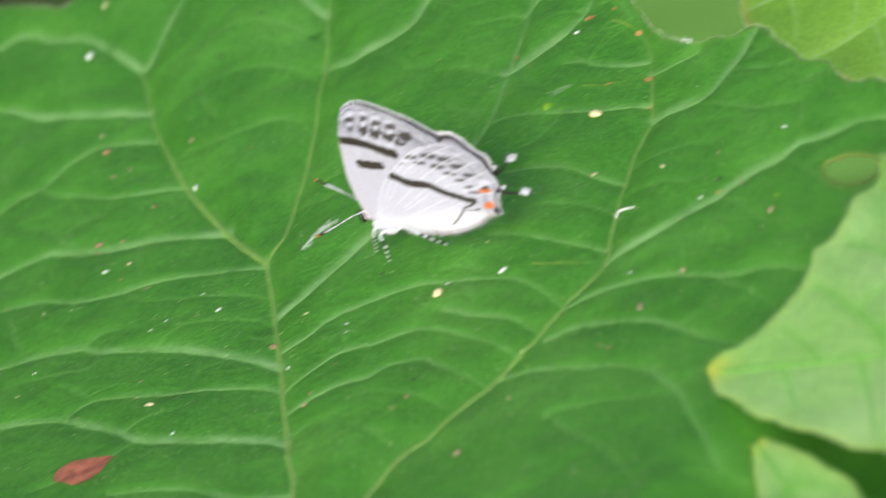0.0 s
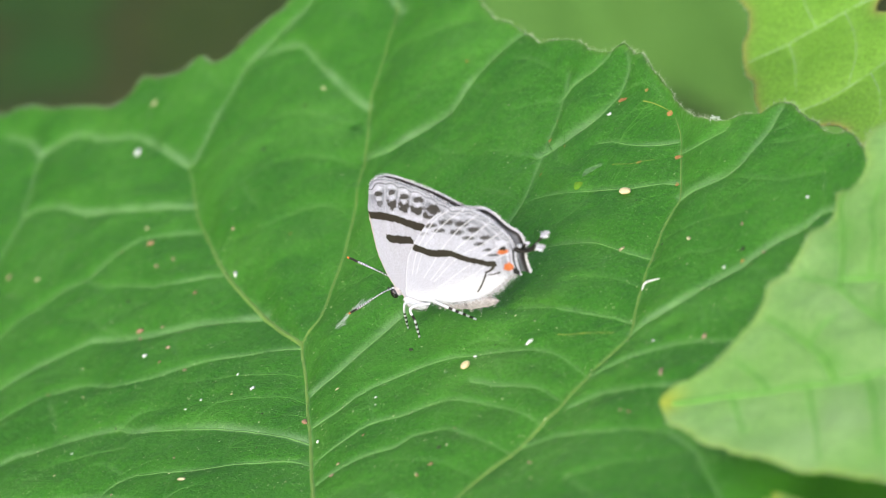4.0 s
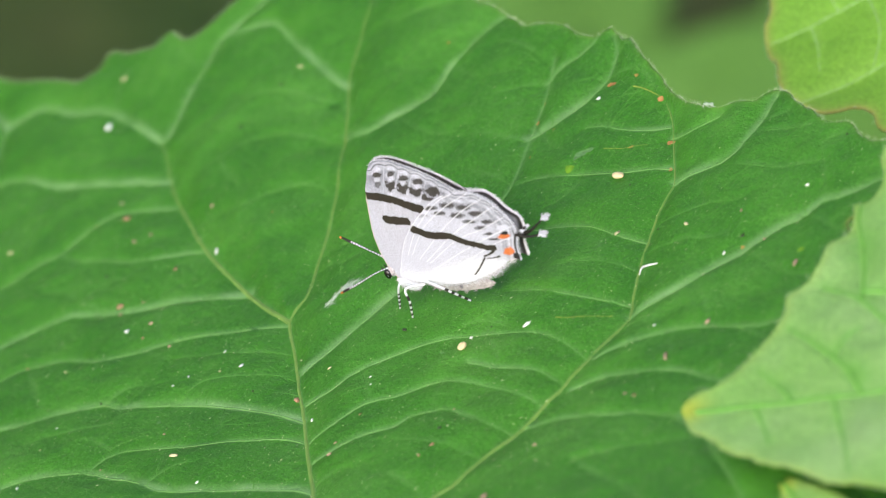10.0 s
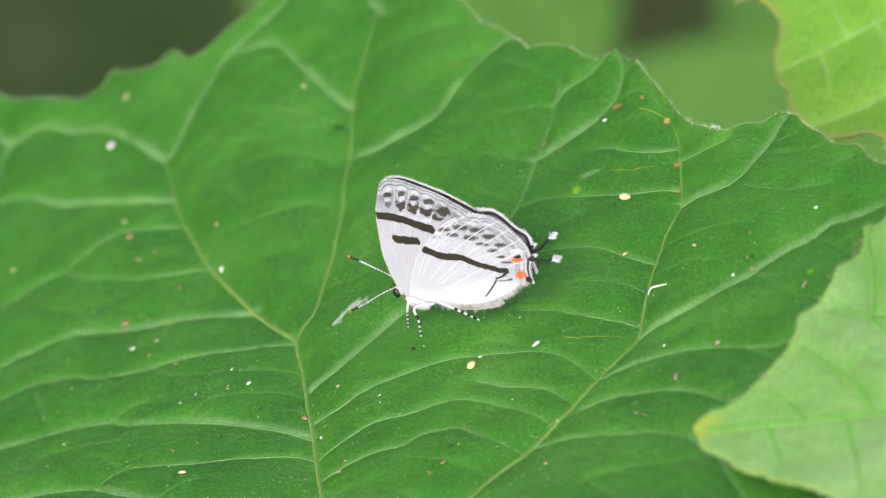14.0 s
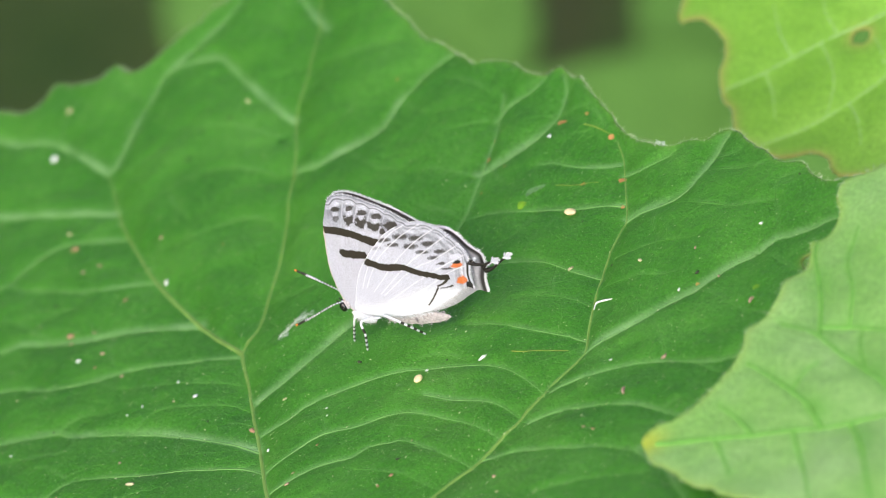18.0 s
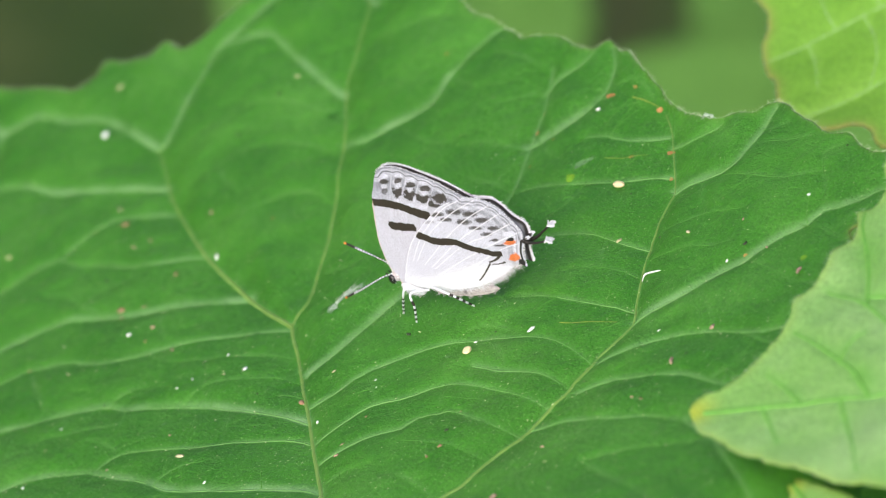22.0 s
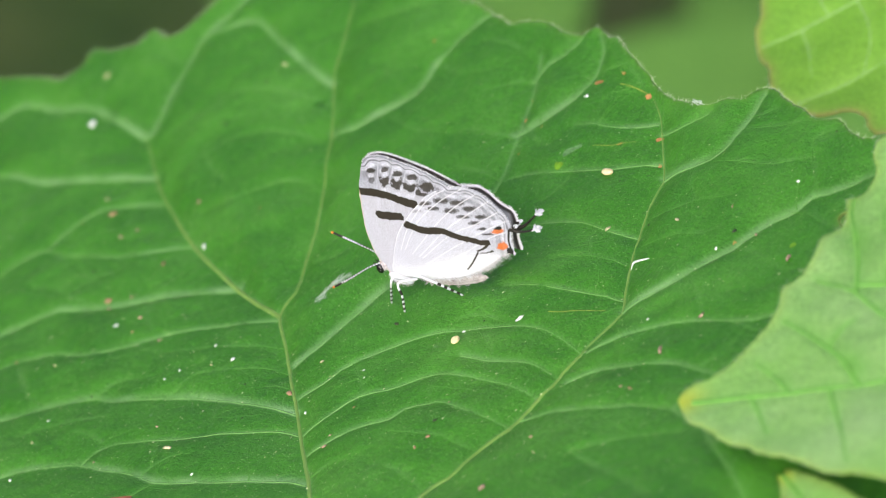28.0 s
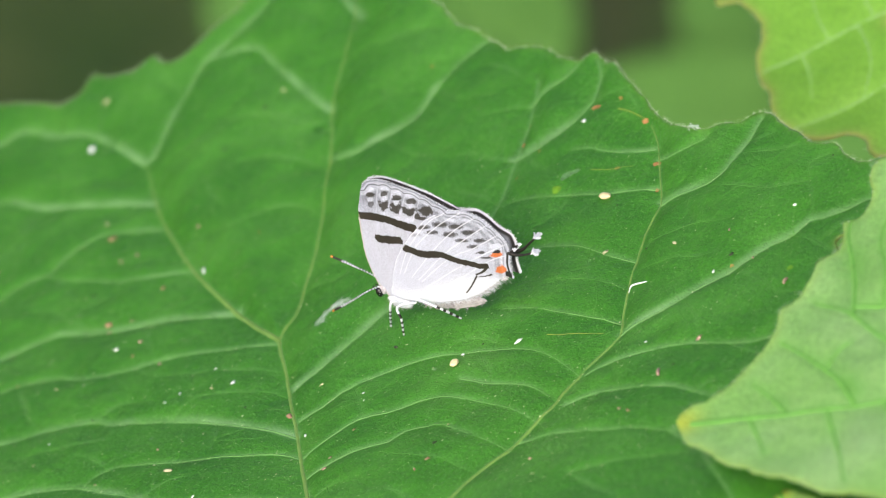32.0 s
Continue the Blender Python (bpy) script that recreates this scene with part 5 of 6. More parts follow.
def paint_hind(points, ring):
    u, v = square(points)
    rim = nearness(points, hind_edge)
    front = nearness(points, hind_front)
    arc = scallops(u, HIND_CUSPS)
    deep = rim - 0.22 * (1 - arc)
    outer = smooth_in(rim, 3.6, 1.4)
    color = blend(np.tile(np.array(FROST), (len(points), 1)), outer * 0.75, LILAC)
    color = color * (1 + 0.05 * grain(points[:, 0] * 0.35, points[:, 1] * 0.35, 40))[:, None]
    pale = np.interp(points[:, 0], [x for x, _ in HW_WHITE], [y for _, y in HW_WHITE])
    color = blend(color, smooth_in(np.abs(deep - 1.9), 0.5, 0.35) * (0.15 + 0.5 * arc), ASH)
    color = blend(color, smooth_in(np.abs(deep - 1.30), 0.24, 0.16) * arc * 0.9, CHALK)
    color = blend(color, smooth_in(np.abs(deep - 2.55), 0.22, 0.2) * arc * 0.6, CHALK)
    color = blend(color, smooth_in(np.abs(deep - 0.92), 0.10, 0.10) * arc * 0.6, SMOKE)
    color = color * (1 + (0.03 + 0.18 * outer) * speckle(points, 35))[:, None]
    color = spots(points, color, HW_UPPER, SMOKE, 0.75, 14, 0.3)
    color = spots(points, color, tuple((x, y, rx * 0.75, ry * 0.7) for x, y, rx, ry in HW_UPPER), BARK, 0.75, 15)
    color = spots(points, color, HW_LOWER, SMOKE, 0.72, 16)
    color = spots(points, color, tuple((x, y, rx * 0.7, ry * 0.7) for x, y, rx, ry in HW_LOWER), BARK, 0.7, 17)
    color = spots(points, color, HW_FAINT, SMOKE, 0.4, 18)
    color = wing_veins(points, color, HIND_VEINS, (0.72, 0.72, 0.80), 0.14, 0.9)
    color = blend(color, np.clip((pale + 0.9 - points[:, 1]) / 1.8, 0, 1) * 0.95, SNOW)
    color = blend(color, np.clip((3.0 - np.hypot(points[:, 0] + 1, points[:, 1] - 2)) / 3.0, 0, 1) * 0.6, SNOW)
    wob = ragged(points, 0.10, 17)
    for line, w0, w1 in HW_BANDS:
        color = blend(color, line_mark(points + wob[:, None] * (0.4, 1.0), line, w0, w1, 0.05), BARK)
    color = blend(color, smooth_in(np.abs(deep - 0.66), 0.07, 0.05) * 0.6, CHALK)
    color = blend(color, smooth_in(np.abs(deep - 0.46), 0.07, 0.06) * 0.7, SMOKE)
    color = blend(color, smooth_in(np.abs(rim - 0.22), 0.08, 0.06) * 0.7, CHALK)
    tail_end = (points[:, 0] > 18.0) & (points[:, 1] < 8.6)
    for d, w, hue, much in ((0.12, 0.12, CHALK, 0.9), (0.40, 0.16, INK, 1.0), (0.68, 0.10, CHALK, 0.8)):
        color = blend(color, smooth_in(np.abs(rim - d), w, 0.05) * tail_end * much, hue)
    for spot, rx, ry, hue in ((PUPIL, 1.0, 0.34, CHALK), (ORANGE_A, 1.15, 0.34, FLAME), (BLACK_A, 0.75, 0.24, INK), (ORANGE_B, 0.92, 0.58, FLAME), (BLACK_B, 0.62, 0.48, INK)):
        d = np.hypot((points[:, 0] - spot[0]) / rx, (points[:, 1] - spot[1] - 0.18 * (points[:, 0] - spot[0])) / ry)
        color = blend(color, np.clip((1.1 + 3 * wob - d) / 0.3, 0, 1) * (0.9 if hue is FLAME else 1.0), hue)
    color = color * streaks(points, HW_OUT[0], 0.09, 5)
    return blend(color, smooth_in(front, 0.12, 0.10) * 0.8, SNOW)


def paint_dark(edge, fringe, inner=0.0):
    """The dark upper side, which shows where a far wing stands out beyond the near one."""
    def painter(points, ring):
        rim = nearness(points, edge)
        color = np.tile(np.array(INK) * 1.6, (len(points), 1))
        if inner:
            color = blend(color, 1 - smooth_in(rim, inner, 0.25), PEARL)
        return blend(color, smooth_in(rim, fringe, 0.06) * 0.9, WHITE)
    return painter


fore_edge = np.array([(*a, *b) for line in [spline(FW_OUT[7:15], 0.15)] for a, b in zip(line, line[1:])])
fore_front = np.array([(*a, *b) for line in [spline(FW_OUT[0:6], 0.3)] for a, b in zip(line, line[1:])])
hind_front = np.array([(*a, *b) for line in [spline(HW_OUT[0:9], 0.3)] for a, b in zip(line, line[1:])])
far_edge = np.array([(*a, *b) for line in [spline(HW_FAR[9:19], 0.3)] for a, b in zip(line, line[1:])])
hind_edge = np.array([(*a, *b) for line in [spline(HW_OUT[9:19], 0.3)] for a, b in zip(line, line[1:])])


def build_wing(name, outline, painter, z, camber, label, edge, seed, sign, cell=0.14, hairs=(0.06, 0.17)):
    ring = wavy(closed(np.array(outline), 0.15), 0.03, seed, 6)
    points, quads = sheet(ring, cell)
    depth = z + camber * sign * ((points - points.mean(0)) ** 2).sum(1)
    depth += sign * 0.04 * np.sin(points[:, 0] * 1.4 + points[:, 1] * 0.7)
    wing = link_mesh(name, np.column_stack([points, depth]), [tuple(int(i) for i in q) for q in quads], M_WING, butterfly, label)
    color = painter(points, ring)
    layer = wing.data.attributes.new("pigment", "FLOAT_COLOR", "POINT")
    layer.data.foreach_set("color", np.column_stack([np.clip(color, 0, 1), np.ones(len(color))]).astype(np.float32).ravel())
    solid = wing.modifiers.new("thickness", "SOLIDIFY")
    solid.thickness, solid.offset = 0.05 * MM, 0
    # fringe of pale scales along the outer edge
    rng = np.random.default_rng(seed)
    verts, faces = [], []
    centre = points.mean(0)
    for a in edge[:, :2]:
        for _ in range(12):
            out = a - centre
            out = out / np.linalg.norm(out) + rng.normal(0, 0.25, 2)
            root = np.array([*(a + rng.normal(0, 0.08, 2)), z + rng.normal(0, 0.05) + camber * sign * ((a - centre) ** 2).sum()])
            tip = root + np.array([*(out * rng.uniform(*hairs)), rng.normal(0, 0.08)])
            side = np.array([-out[1], out[0], 0]) * 0.026
            n = len(verts)
            verts += [root - side, root + side, tip]
            faces.append((n, n + 1, n + 2))
    tagged(link_mesh("fringe", verts, faces, [M_WHITE], wing, "white hair-like edge scales"), kind="stuff")
    return wing


def lower_fur(wing, line, z):
    """Long soft hairs along the hindwing's inner edge, grey towards the tail."""
    rng = np.random.default_rng(61)
    path = spline(line, 0.05)
    for material, low, high, count in ((M_WHITE, 0.0, 1.0, 900), (M_GREYFUR, 0.0, 0.45, 220)):
        verts, faces = [], []
        for _ in range(count):
            k = int((low + (high - low) * rng.random()) * (len(path) - 2))
            way = np.array([0.55, -0.75]) + rng.normal(0, 0.25, 2)
            root = np.array([*(path[k] + rng.normal(0, 0.12, 2) + (0, 0.1)), z + rng.normal(0, 0.1)])
            tip = root + np.array([*(way * rng.uniform(0.3, 0.85)), rng.normal(0, 0.1)])
            side = np.array([-way[1], way[0], 0]) * 0.022
            n = len(verts)
            verts += [root - side, root + side, tip]
            faces.append((n, n + 1, n + 2))
        tagged(link_mesh("fur", verts, faces, material, wing, "soft inner-edge hairs"), kind="stuff")


far_fore = build_wing("forewing", FW_OUT, paint_dark(fore_edge, 0.08), -0.22, 0.0015, "", fore_edge, 41, -1)
far_fore.matrix_basis = pose(0.30 * MM, 0.02 * MM, 0, 0, 0, 0.5)
far_hind = build_wing("hindwing", HW_FAR, paint_dark(far_edge, 0.30, 1.0), -0.44, 0.0012, "", far_edge, 42, -1, 0.14, (0.10, 0.22))
near_fore = build_wing("forewing", FW_OUT, paint_fore, 0.22, 0.0015, "", fore_edge, 43, 1, 0.09, (0.03, 0.11))
near_hind = build_wing("hindwing", HW_OUT, paint_hind, 0.46, 0.0012, "", hind_edge, 44, 1, 0.09)
lower_fur(near_hind, HW_OUT[19:26], 0.50)


def tail(wing, line, z, length_scale=1.0, tuft=1.0):
    """A thin black tail with a white tuft."""
    flat = np.array(line)
    flat = flat[0] + (flat - flat[0]) * length_scale
    path = spline([(*p, z) for p in flat], 0.2)
    verts, faces = tube(path, (0.34, 0.20, 0.14, 0.15), 6)
    strand = link_mesh("tail", verts, faces, M_BLACK, wing, "thin black tail")
    rng = np.random.default_rng(7)
    verts, faces = [], []
    end, ahead = path[-1], path[-1] - path[-3]
    ahead /= np.linalg.norm(ahead)
    for _ in range(int(70 * tuft)):
        way = ahead + rng.normal(0, 0.32, 3)
        way /= np.linalg.norm(way)
        root = end + rng.normal(0, 0.08, 3) - ahead * 0.1
        side = np.cross(way, rng.normal(0, 1, 3))
        side *= 0.09 / (np.linalg.norm(side) + 1e-9)
        tip = root + way * rng.uniform(0.35, 1.15) * tuft
        n = len(verts)
        verts += [root - side * 0.6, root + side * 0.6, tip + side, tip - side]
        faces.append((n, n + 1, n + 2, n + 3))
    link_mesh("tail_tuft", verts, faces, M_WHITE, strand, "white tuft of scales")


for wing, z in ((near_hind, 0.52), (far_hind, -0.5)):
    tail(wing, [(20.10, 8.50), (21.2, 8.20), (22.6, 8.25), (23.9, 8.52)] if wing is near_hind else [(20.3, 7.95), (21.5, 8.35), (22.8, 9.15), (24.2, 10.0)], z)
    tail(wing, [(20.10, 8.50), (20.9, 8.85), (21.6, 9.2)], z, 0.6, 0.45)


def blob(name, centre, radii, turn, material, parent, label, fur=0, fur_material=None, seed=0, fur_length=0.6):
    """An ellipsoid of the body, with fur where it has some."""
    verts, faces = pebble(*radii, seed, 20, 14, 0.02)
    c, s = math.cos(radians(turn)), math.sin(radians(turn))
    rng = np.random.default_rng(seed + 1)
    placed = [np.array((centre[0] + c * x - s * y, centre[1] + s * x + c * y, centre[2] + z)) for x, y, z in verts]
    ob = link_mesh(name, placed, faces, material, parent, label)
    if fur:
        fv, ff = [], []
        for _ in range(fur):
            root = placed[rng.integers(len(placed))] + rng.normal(0, 0.12, 3)
            way = root - np.array(centre)
            way = way / (np.linalg.norm(way) + 1e-9) + rng.normal(0, 0.35, 3) + (0.5, -0.1, 0)
            way /= np.linalg.norm(way)
            side = np.cross(way, rng.normal(0, 1, 3))
            side *= 0.03 / (np.linalg.norm(side) + 1e-9)
            n = len(fv)
            fv += [root - side, root + side, root + way * rng.uniform(0.4, 1.0) * fur_length * 1.6]
            ff.append((n, n + 1, n + 2))
        tagged(link_mesh("fur", fv, ff, fur_material or material, ob), kind="stuff")
    return ob


BODY = [(-3.53, 2.40), (-2.44, 1.47), (-0.34, 0.88), (2.98, 0.90), (6.81, 1.08), (10.70, 1.43), (14.77, 2.28)]
HEAD = (-3.54, 2.99)
EYE = (-3.77, 2.91)
blob("thorax", (*(np.array(BODY[1]) * 0.5 + np.array(BODY[2]) * 0.5), 0), (1.9, 0.85, 1.0), -20, M_WHITE, butterfly, "white furry thorax", 500, M_GREYFUR, 51, 0.25)
blob("abdomen", (*(np.array(BODY[3]) * 0.3 + np.array(BODY[5]) * 0.7 + (-1.0, -0.3)), 0), (5.3, 0.95, 0.36), 2, M_GREYFUR, butterfly, "pale grey furry abdomen", 1200, M_GREYFUR, 53, 0.30)
head = blob("head", (*HEAD, 0), (0.75, 0.7, 0.85), 0, M_GREYFUR, butterfly, "small dark-eyed head with white fur", 160, M_WHITE, 55, 0.25)
for side in (1, -1):
    blob("eye", (EYE[0], EYE[1], 0.75 * side), (0.52, 0.68, 0.40), 0, M_EYE, head, "glossy black eye", 0, None, 57)
    verts, faces = tube(spline([(HEAD[0] - 0.3, HEAD[1] - 0.2, 0.25 * side), (HEAD[0] - 0.9, HEAD[1] + 0.05, 0.3 * side), (HEAD[0] - 1.5, HEAD[1] + 0.6, 0.3 * side)], 0.1), (0.16, 0.2, 0.06), 6)
    link_mesh("palp", verts, faces, M_BLACK, head, "short dark palp")


def banded(name, line, radii, bands, parent, label, first_white=True, slots=None, counts=None):
    """A jointed tube in alternating dark and pale rings."""
    path = spline(line, 0.09)
    sides = 7
    verts, faces = tube(path, radii, sides)
    ob = link_mesh(name, verts, faces, slots or [M_WHITE, M_BLACK], parent, label)
    total = len(path) - 1
    for i, poly in enumerate(ob.data.polygons):
        along = min(i // sides, total - 1) / total
        poly.material_index = counts(along) if counts else (int(along * bands) + (0 if first_white else 1)) % 2
    return ob


def feeler(along):
    return 2 if along > 0.95 else 1 if along > 0.80 else int(along * 40) % 2


banded("antenna", [(-3.63, 3.64, 0.50), (-5.18, 3.42, 1.50), (-7.73, 2.52, 2.50), (-10.75, 1.46, 3.00)], (0.10, 0.10, 0.11, 0.17, 0.14), 40, butterfly, "black and white ringed antenna with an orange tip", True, [M_WHITE, M_BLACK, M_ORANGE], feeler)
banded("antenna", [(-4.59, 3.18, -0.50), (-4.93, 4.12, -0.90), (-8.45, 5.36, -1.50), (-12.36, 6.67, -2.00)], (0.10, 0.10, 0.11, 0.17, 0.14), 40, butterfly, "black and white ringed antenna with an orange tip", True, [M_WHITE, M_BLACK, M_ORANGE], feeler)


def shin(along):
    return 0 if along < 0.45 else 1 if int((along - 0.45) * 15) % 2 == 0 else 0


for line in ([(-0.24, 1.35, 1.00), (-0.64, 2.44, 2.20), (-1.13, 1.76, 2.60), (-4.40, -2.33, 0.60)], [(1.93, 1.52, 1.00), (0.56, 2.11, 3.00), (0.73, 0.43, 3.40), (-0.87, -2.46, 2.48)], [(2.74, 1.86, 1.00), (6.74, 1.59, 2.40), (7.08, -1.75, -0.36)]):
    banded("leg", line, (0.17, 0.16, 0.16, 0.17, 0.13), 9, butterfly, "white leg with black rings", True, None, shin)


# ---- what lies on the leaf ----
def on_leaf(name, x, y, verts, faces, material, label, category, group="", turn=0.0, up=0.0):
    """A small thing that rests on the large leaf, turned to its slope."""
    e = 0.4
    z0, zx, zy = BIG.height([(x, y), (x + e, y), (x, y + e)])
    normal = Vector((-(zx - z0) / e, -(zy - z0) / e, 1)).normalized()
    m = LEAF_M @ Matrix.Translation((x * MM, y * MM, (z0 + up) * MM)) @ normal.to_track_quat("Z", "Y").to_matrix().to_4x4() @ Matrix.Rotation(radians(turn), 4, "Z")
    ob = link_mesh(name, verts, faces, material)
    ob.matrix_basis = m
    return tagged(ob, label, category, group)


for k, (x, y, turn) in enumerate(((26.3, 14.1, 20), (21.0, -17.1, -70),)):
    verts, faces = pebble(0.92, 0.60, 0.34, 60 + k, 14, 10, 0.04)
    on_leaf("seed", x, y, verts, faces, M_SEED, "flat oval pale-yellow seed lying on the leaf", "seed", "seeds on the leaf", turn, 0.25)
WHITES = ((-75.2, 24.6, 1.35), (-41.4, -15.0, 0.75), (-15.8, -20.6, 0.8), (-23.3, -23.2, 0.45), (-24.4, -25.2, 0.4), (48.4, -11.9, 0.45), (28.2, -12.4, 0.9), (20.3, -14.7, 0.6), (3.0, -29.4, 0.6), (-5.8, -42.8, 0.5), (-37.1, -45.3, 0.55), (-37.5, 1.4, 0.9), (9.1, -22.6, 0.4), (10.3, -24.1, 0.35), (15.6, 27.1, 0.7), (58.9, 11.4, 0.55), (-39.5, -33.7, 0.35), (51.9, 0.4, 0.5), (-21.1, -17.8, 0.45))
for k, (x, y, size) in enumerate(WHITES):
    verts, faces = pebble(size * 0.5, size * 0.33, size * 0.18, 70 + k, 9, 6, 0.35)
    on_leaf("flake", x, y, verts, faces, M_FLAKE, "tiny white flake lying on the leaf", "flake", "white flakes on the leaf", 47.0 * k, size * 0.10)
BEIGES = ((31.7, 4.4, 0.9), (42.9, 5.4, 0.8), (-13.8, -38.3, 1.1), (-38.6, -38.2, 0.4), (0.1, -20.7, 0.6), (-46.8, -23.0, 0.5), (-18.6, -21.9, 0.4), (3.8, -37.1, 0.35), (-62.2, 10.2, 0.8), (-76.3, -0.2, 0.8), (3.2, -38.5, 0.3), (46.3, -36.2, 0.4), (-43.7, 34.8, 0.8), (-77.3, 33.1, 1.1))
for k, (x, y, size) in enumerate(BEIGES):
    verts, faces = pebble(size * 0.52, size * 0.24, size * 0.16, 90 + k, 9, 6, 0.35)
    on_leaf("husk", x, y, verts, faces, M_HUSK, "tiny beige bit of dry husk on the leaf", "husk", "husks on the leaf", 40.0 + 61.0 * k, size * 0.10)
CRUMBS = ((-2.8, -25.5, 1.0), (56.6, -11.4, 0.8), (51.0, 7.1, 0.5), (-47.2, -9.7, 1.1), (-46.5, -10.9, 0.6), (-52.0, 4.2, 0.7), (-58.8, 7.1, 1.2), (-43.7, -8.7, 0.5), (-38.5, -13.1, 0.6), (-37.5, -16.1, 0.5), (-31.8, -17.2, 0.6), (-43.6, 9.3, 0.7), (-42.6, -2.1, 0.8), (-53.9, 2.6, 0.7), (-83.5, 0.7, 0.9), (-55.2, -22.2, 0.5))
CRUMBS += ((-57.5, -31.3, 0.7), (-18.8, -34.2, 0.5), (12.1, -29.3, 0.4), (11.5, -36.1, 0.7), (11.3, -34.2, 0.45), (28.1, -34.3, 0.6), (43.7, -33.2, 0.6), (43.0, -43.0, 1.1), (53.9, -24.7, 0.6), (52.3, -24.4, 0.5), (56.7, 2.9, 0.6), (27.6, -36.5, 0.5), (26.5, -27.5, 0.3), (-25.5, -40.8, 0.4))
for k, (x, y, size) in enumerate(CRUMBS):
    verts, faces = pebble(size * 0.5, size * 0.3, size * 0.2, 110 + k, 9, 6, 0.3)
    on_leaf("crumb", x, y, verts, faces, M_BROWN if k % 3 == 0 else M_PINK, "small reddish-brown crumb of plant litter on the leaf" if k % 3 == 0 else "small dull pinkish crumb of plant litter on the leaf", "crumb", "crumbs on the leaf", 73.0 * k, size * 0.12)
for x, y, length, turn in ((54.7, -18.1, 1.35, 62), (64.9, -2.0, 0.95, -15)):
    verts, faces = tube(spline([(-length / 2, 0.05, 0), (0, -0.04, 0.06), (length / 2, 0.04, 0)], 0.12), (0.12, 0.2, 0.21, 0.14), 7)
    on_leaf("frass", x, y, verts, faces, M_PINK, "short pinkish-grey rod-shaped scrap on the leaf", "scrap", "rod-shaped scraps on the leaf", turn, 0.2)
DARKS = ((8.7, -14.0, 1.0), (27.5, -31.6, 0.7), (53.4, 3.1, 0.8), (37.6, 5.5, 0.5), (56.2, -16.8, 0.5), (-36.2, -28.2, 0.5), (-10.4, -25.1, 0.5), (-6.3, -31.3, 0.4), (-44.7, 31.3, 0.9), (-47.5, 23.5, 0.8), (-54.3, -4.1, 0.7), (60.5, 19.7, 0.5), (29.2, 12.5, 0.4), (22.6, -12.9, 0.35), (-15.3, 29.2, 0.6))
for k, (x, y, size) in enumerate(DARKS):
    verts, faces = pebble(size * 0.45, size * 0.25, size * 0.15, 150 + k, 8, 5, 0.3)
    on_leaf("dark_crumb", x, y, verts, faces, M_DARK, "tiny blackish crumb on the leaf", "crumb", "dark crumbs on the leaf", 91.0 * k, size * 0.08)


def patch(name, ring, material, label, up=0.05):
    """Discoloured tissue that follows the leaf's relief."""
    points, quads = sheet(ring, 0.25)
    z = BIG.height(points) + up
    return link_mesh(name, np.column_stack([points, z]), [tuple(int(i) for i in q) for q in quads], material, big_leaf, label)


RUSTS = ((16.2, 29.7, 1.6), (19.9, 30.9, 0.8), (11.1, 29.6, 0.6), (6.4, 26.7, 0.6), (6.9, 23.5, 0.9), (10.4, 22.2, 0.7), (25.1, 27.8, 1.0), (27.9, 25.3, 0.6), (30.7, 20.7, 1.15), (25.5, 19.1, 1.0), (33.1, 16.1, 0.8), (9.7, 17.2, 0.7), (15.7, 17.0, 0.5), (-17.1, 37.6, 0.7), (-30.5, 7.7, 0.8), (-43.2, 4.0, 0.7), (-63.7, 5.6, 0.6), (54.2, 1.4, 0.7))
for k, (x, y, size) in enumerate(RUSTS):
    rng = np.random.default_rng(200 + k)
    a = np.linspace(0, 2 * math.pi, 11)[:-1]
    r = size * 0.42 * rng.uniform(0.45, 1.25, 10)
    patch("rust_spot", closed(np.stack([x + r * np.cos(a) * 1.25, y + r * np.sin(a) * 0.9], 1), 0.15), M_STAIN if k % 2 else M_ORANGESPOT, "small rust-brown spot")
for x, y, size in ((18.2, 14.7, 1.0), (64.2, 0.4, 0.8)):
    a = np.linspace(0, 2 * math.pi, 11)[:-1]
    r = size * np.random.default_rng(int(x)).uniform(0.45, 0.8, 10)
    patch("yellow_spot", closed(np.stack([x + r * np.cos(a), y + r * np.sin(a)], 1), 0.2), M_YELLOWING, "small yellowing spot", 0.04)
for x, y, size in ((-33.2, 28.2, 1.3), (-49.1, -31.2, 0.9)):
    a = np.linspace(0, 2 * math.pi, 11)[:-1]
    r = size * np.random.default_rng(int(-x)).uniform(0.6, 1.0, 10)
    patch("bruise", closed(np.stack([x + r * np.cos(a), y + r * np.sin(a) * 0.8], 1), 0.2), M_BRUISE, "dark green bruised spot", 0.04)
for x, y, size in ((-22.0, -31.8, 0.8), (3.5, -33.8, 0.7), (-23.2, -44.7, 0.7), (-43.9, -45.2, 1.0), (18.1, -18.0, 0.8)):
    a = np.linspace(0, 2 * math.pi, 9)[:-1]
    r = size * 0.5 * np.random.default_rng(int(abs(x) * 10)).uniform(0.6, 1.1, 8)
    patch("pale_smudge", closed(np.stack([x + r * np.cos(a) * 1.2, y + r * np.sin(a) * 0.8], 1), 0.15), M_SMUDGE, "pale greyish dried smudge", 0.05)
patch("pale_smudge", wavy(closed(np.array([(18.2, 16.1), (18.0, 17.1), (18.6, 18.1), (19.5, 18.7), (20.0, 18.4), (19.2, 17.7), (18.9, 16.6)]), 0.25), 0.12, 4, 5), M_SMUDGE, "pale greyish dried smudge", 0.05)
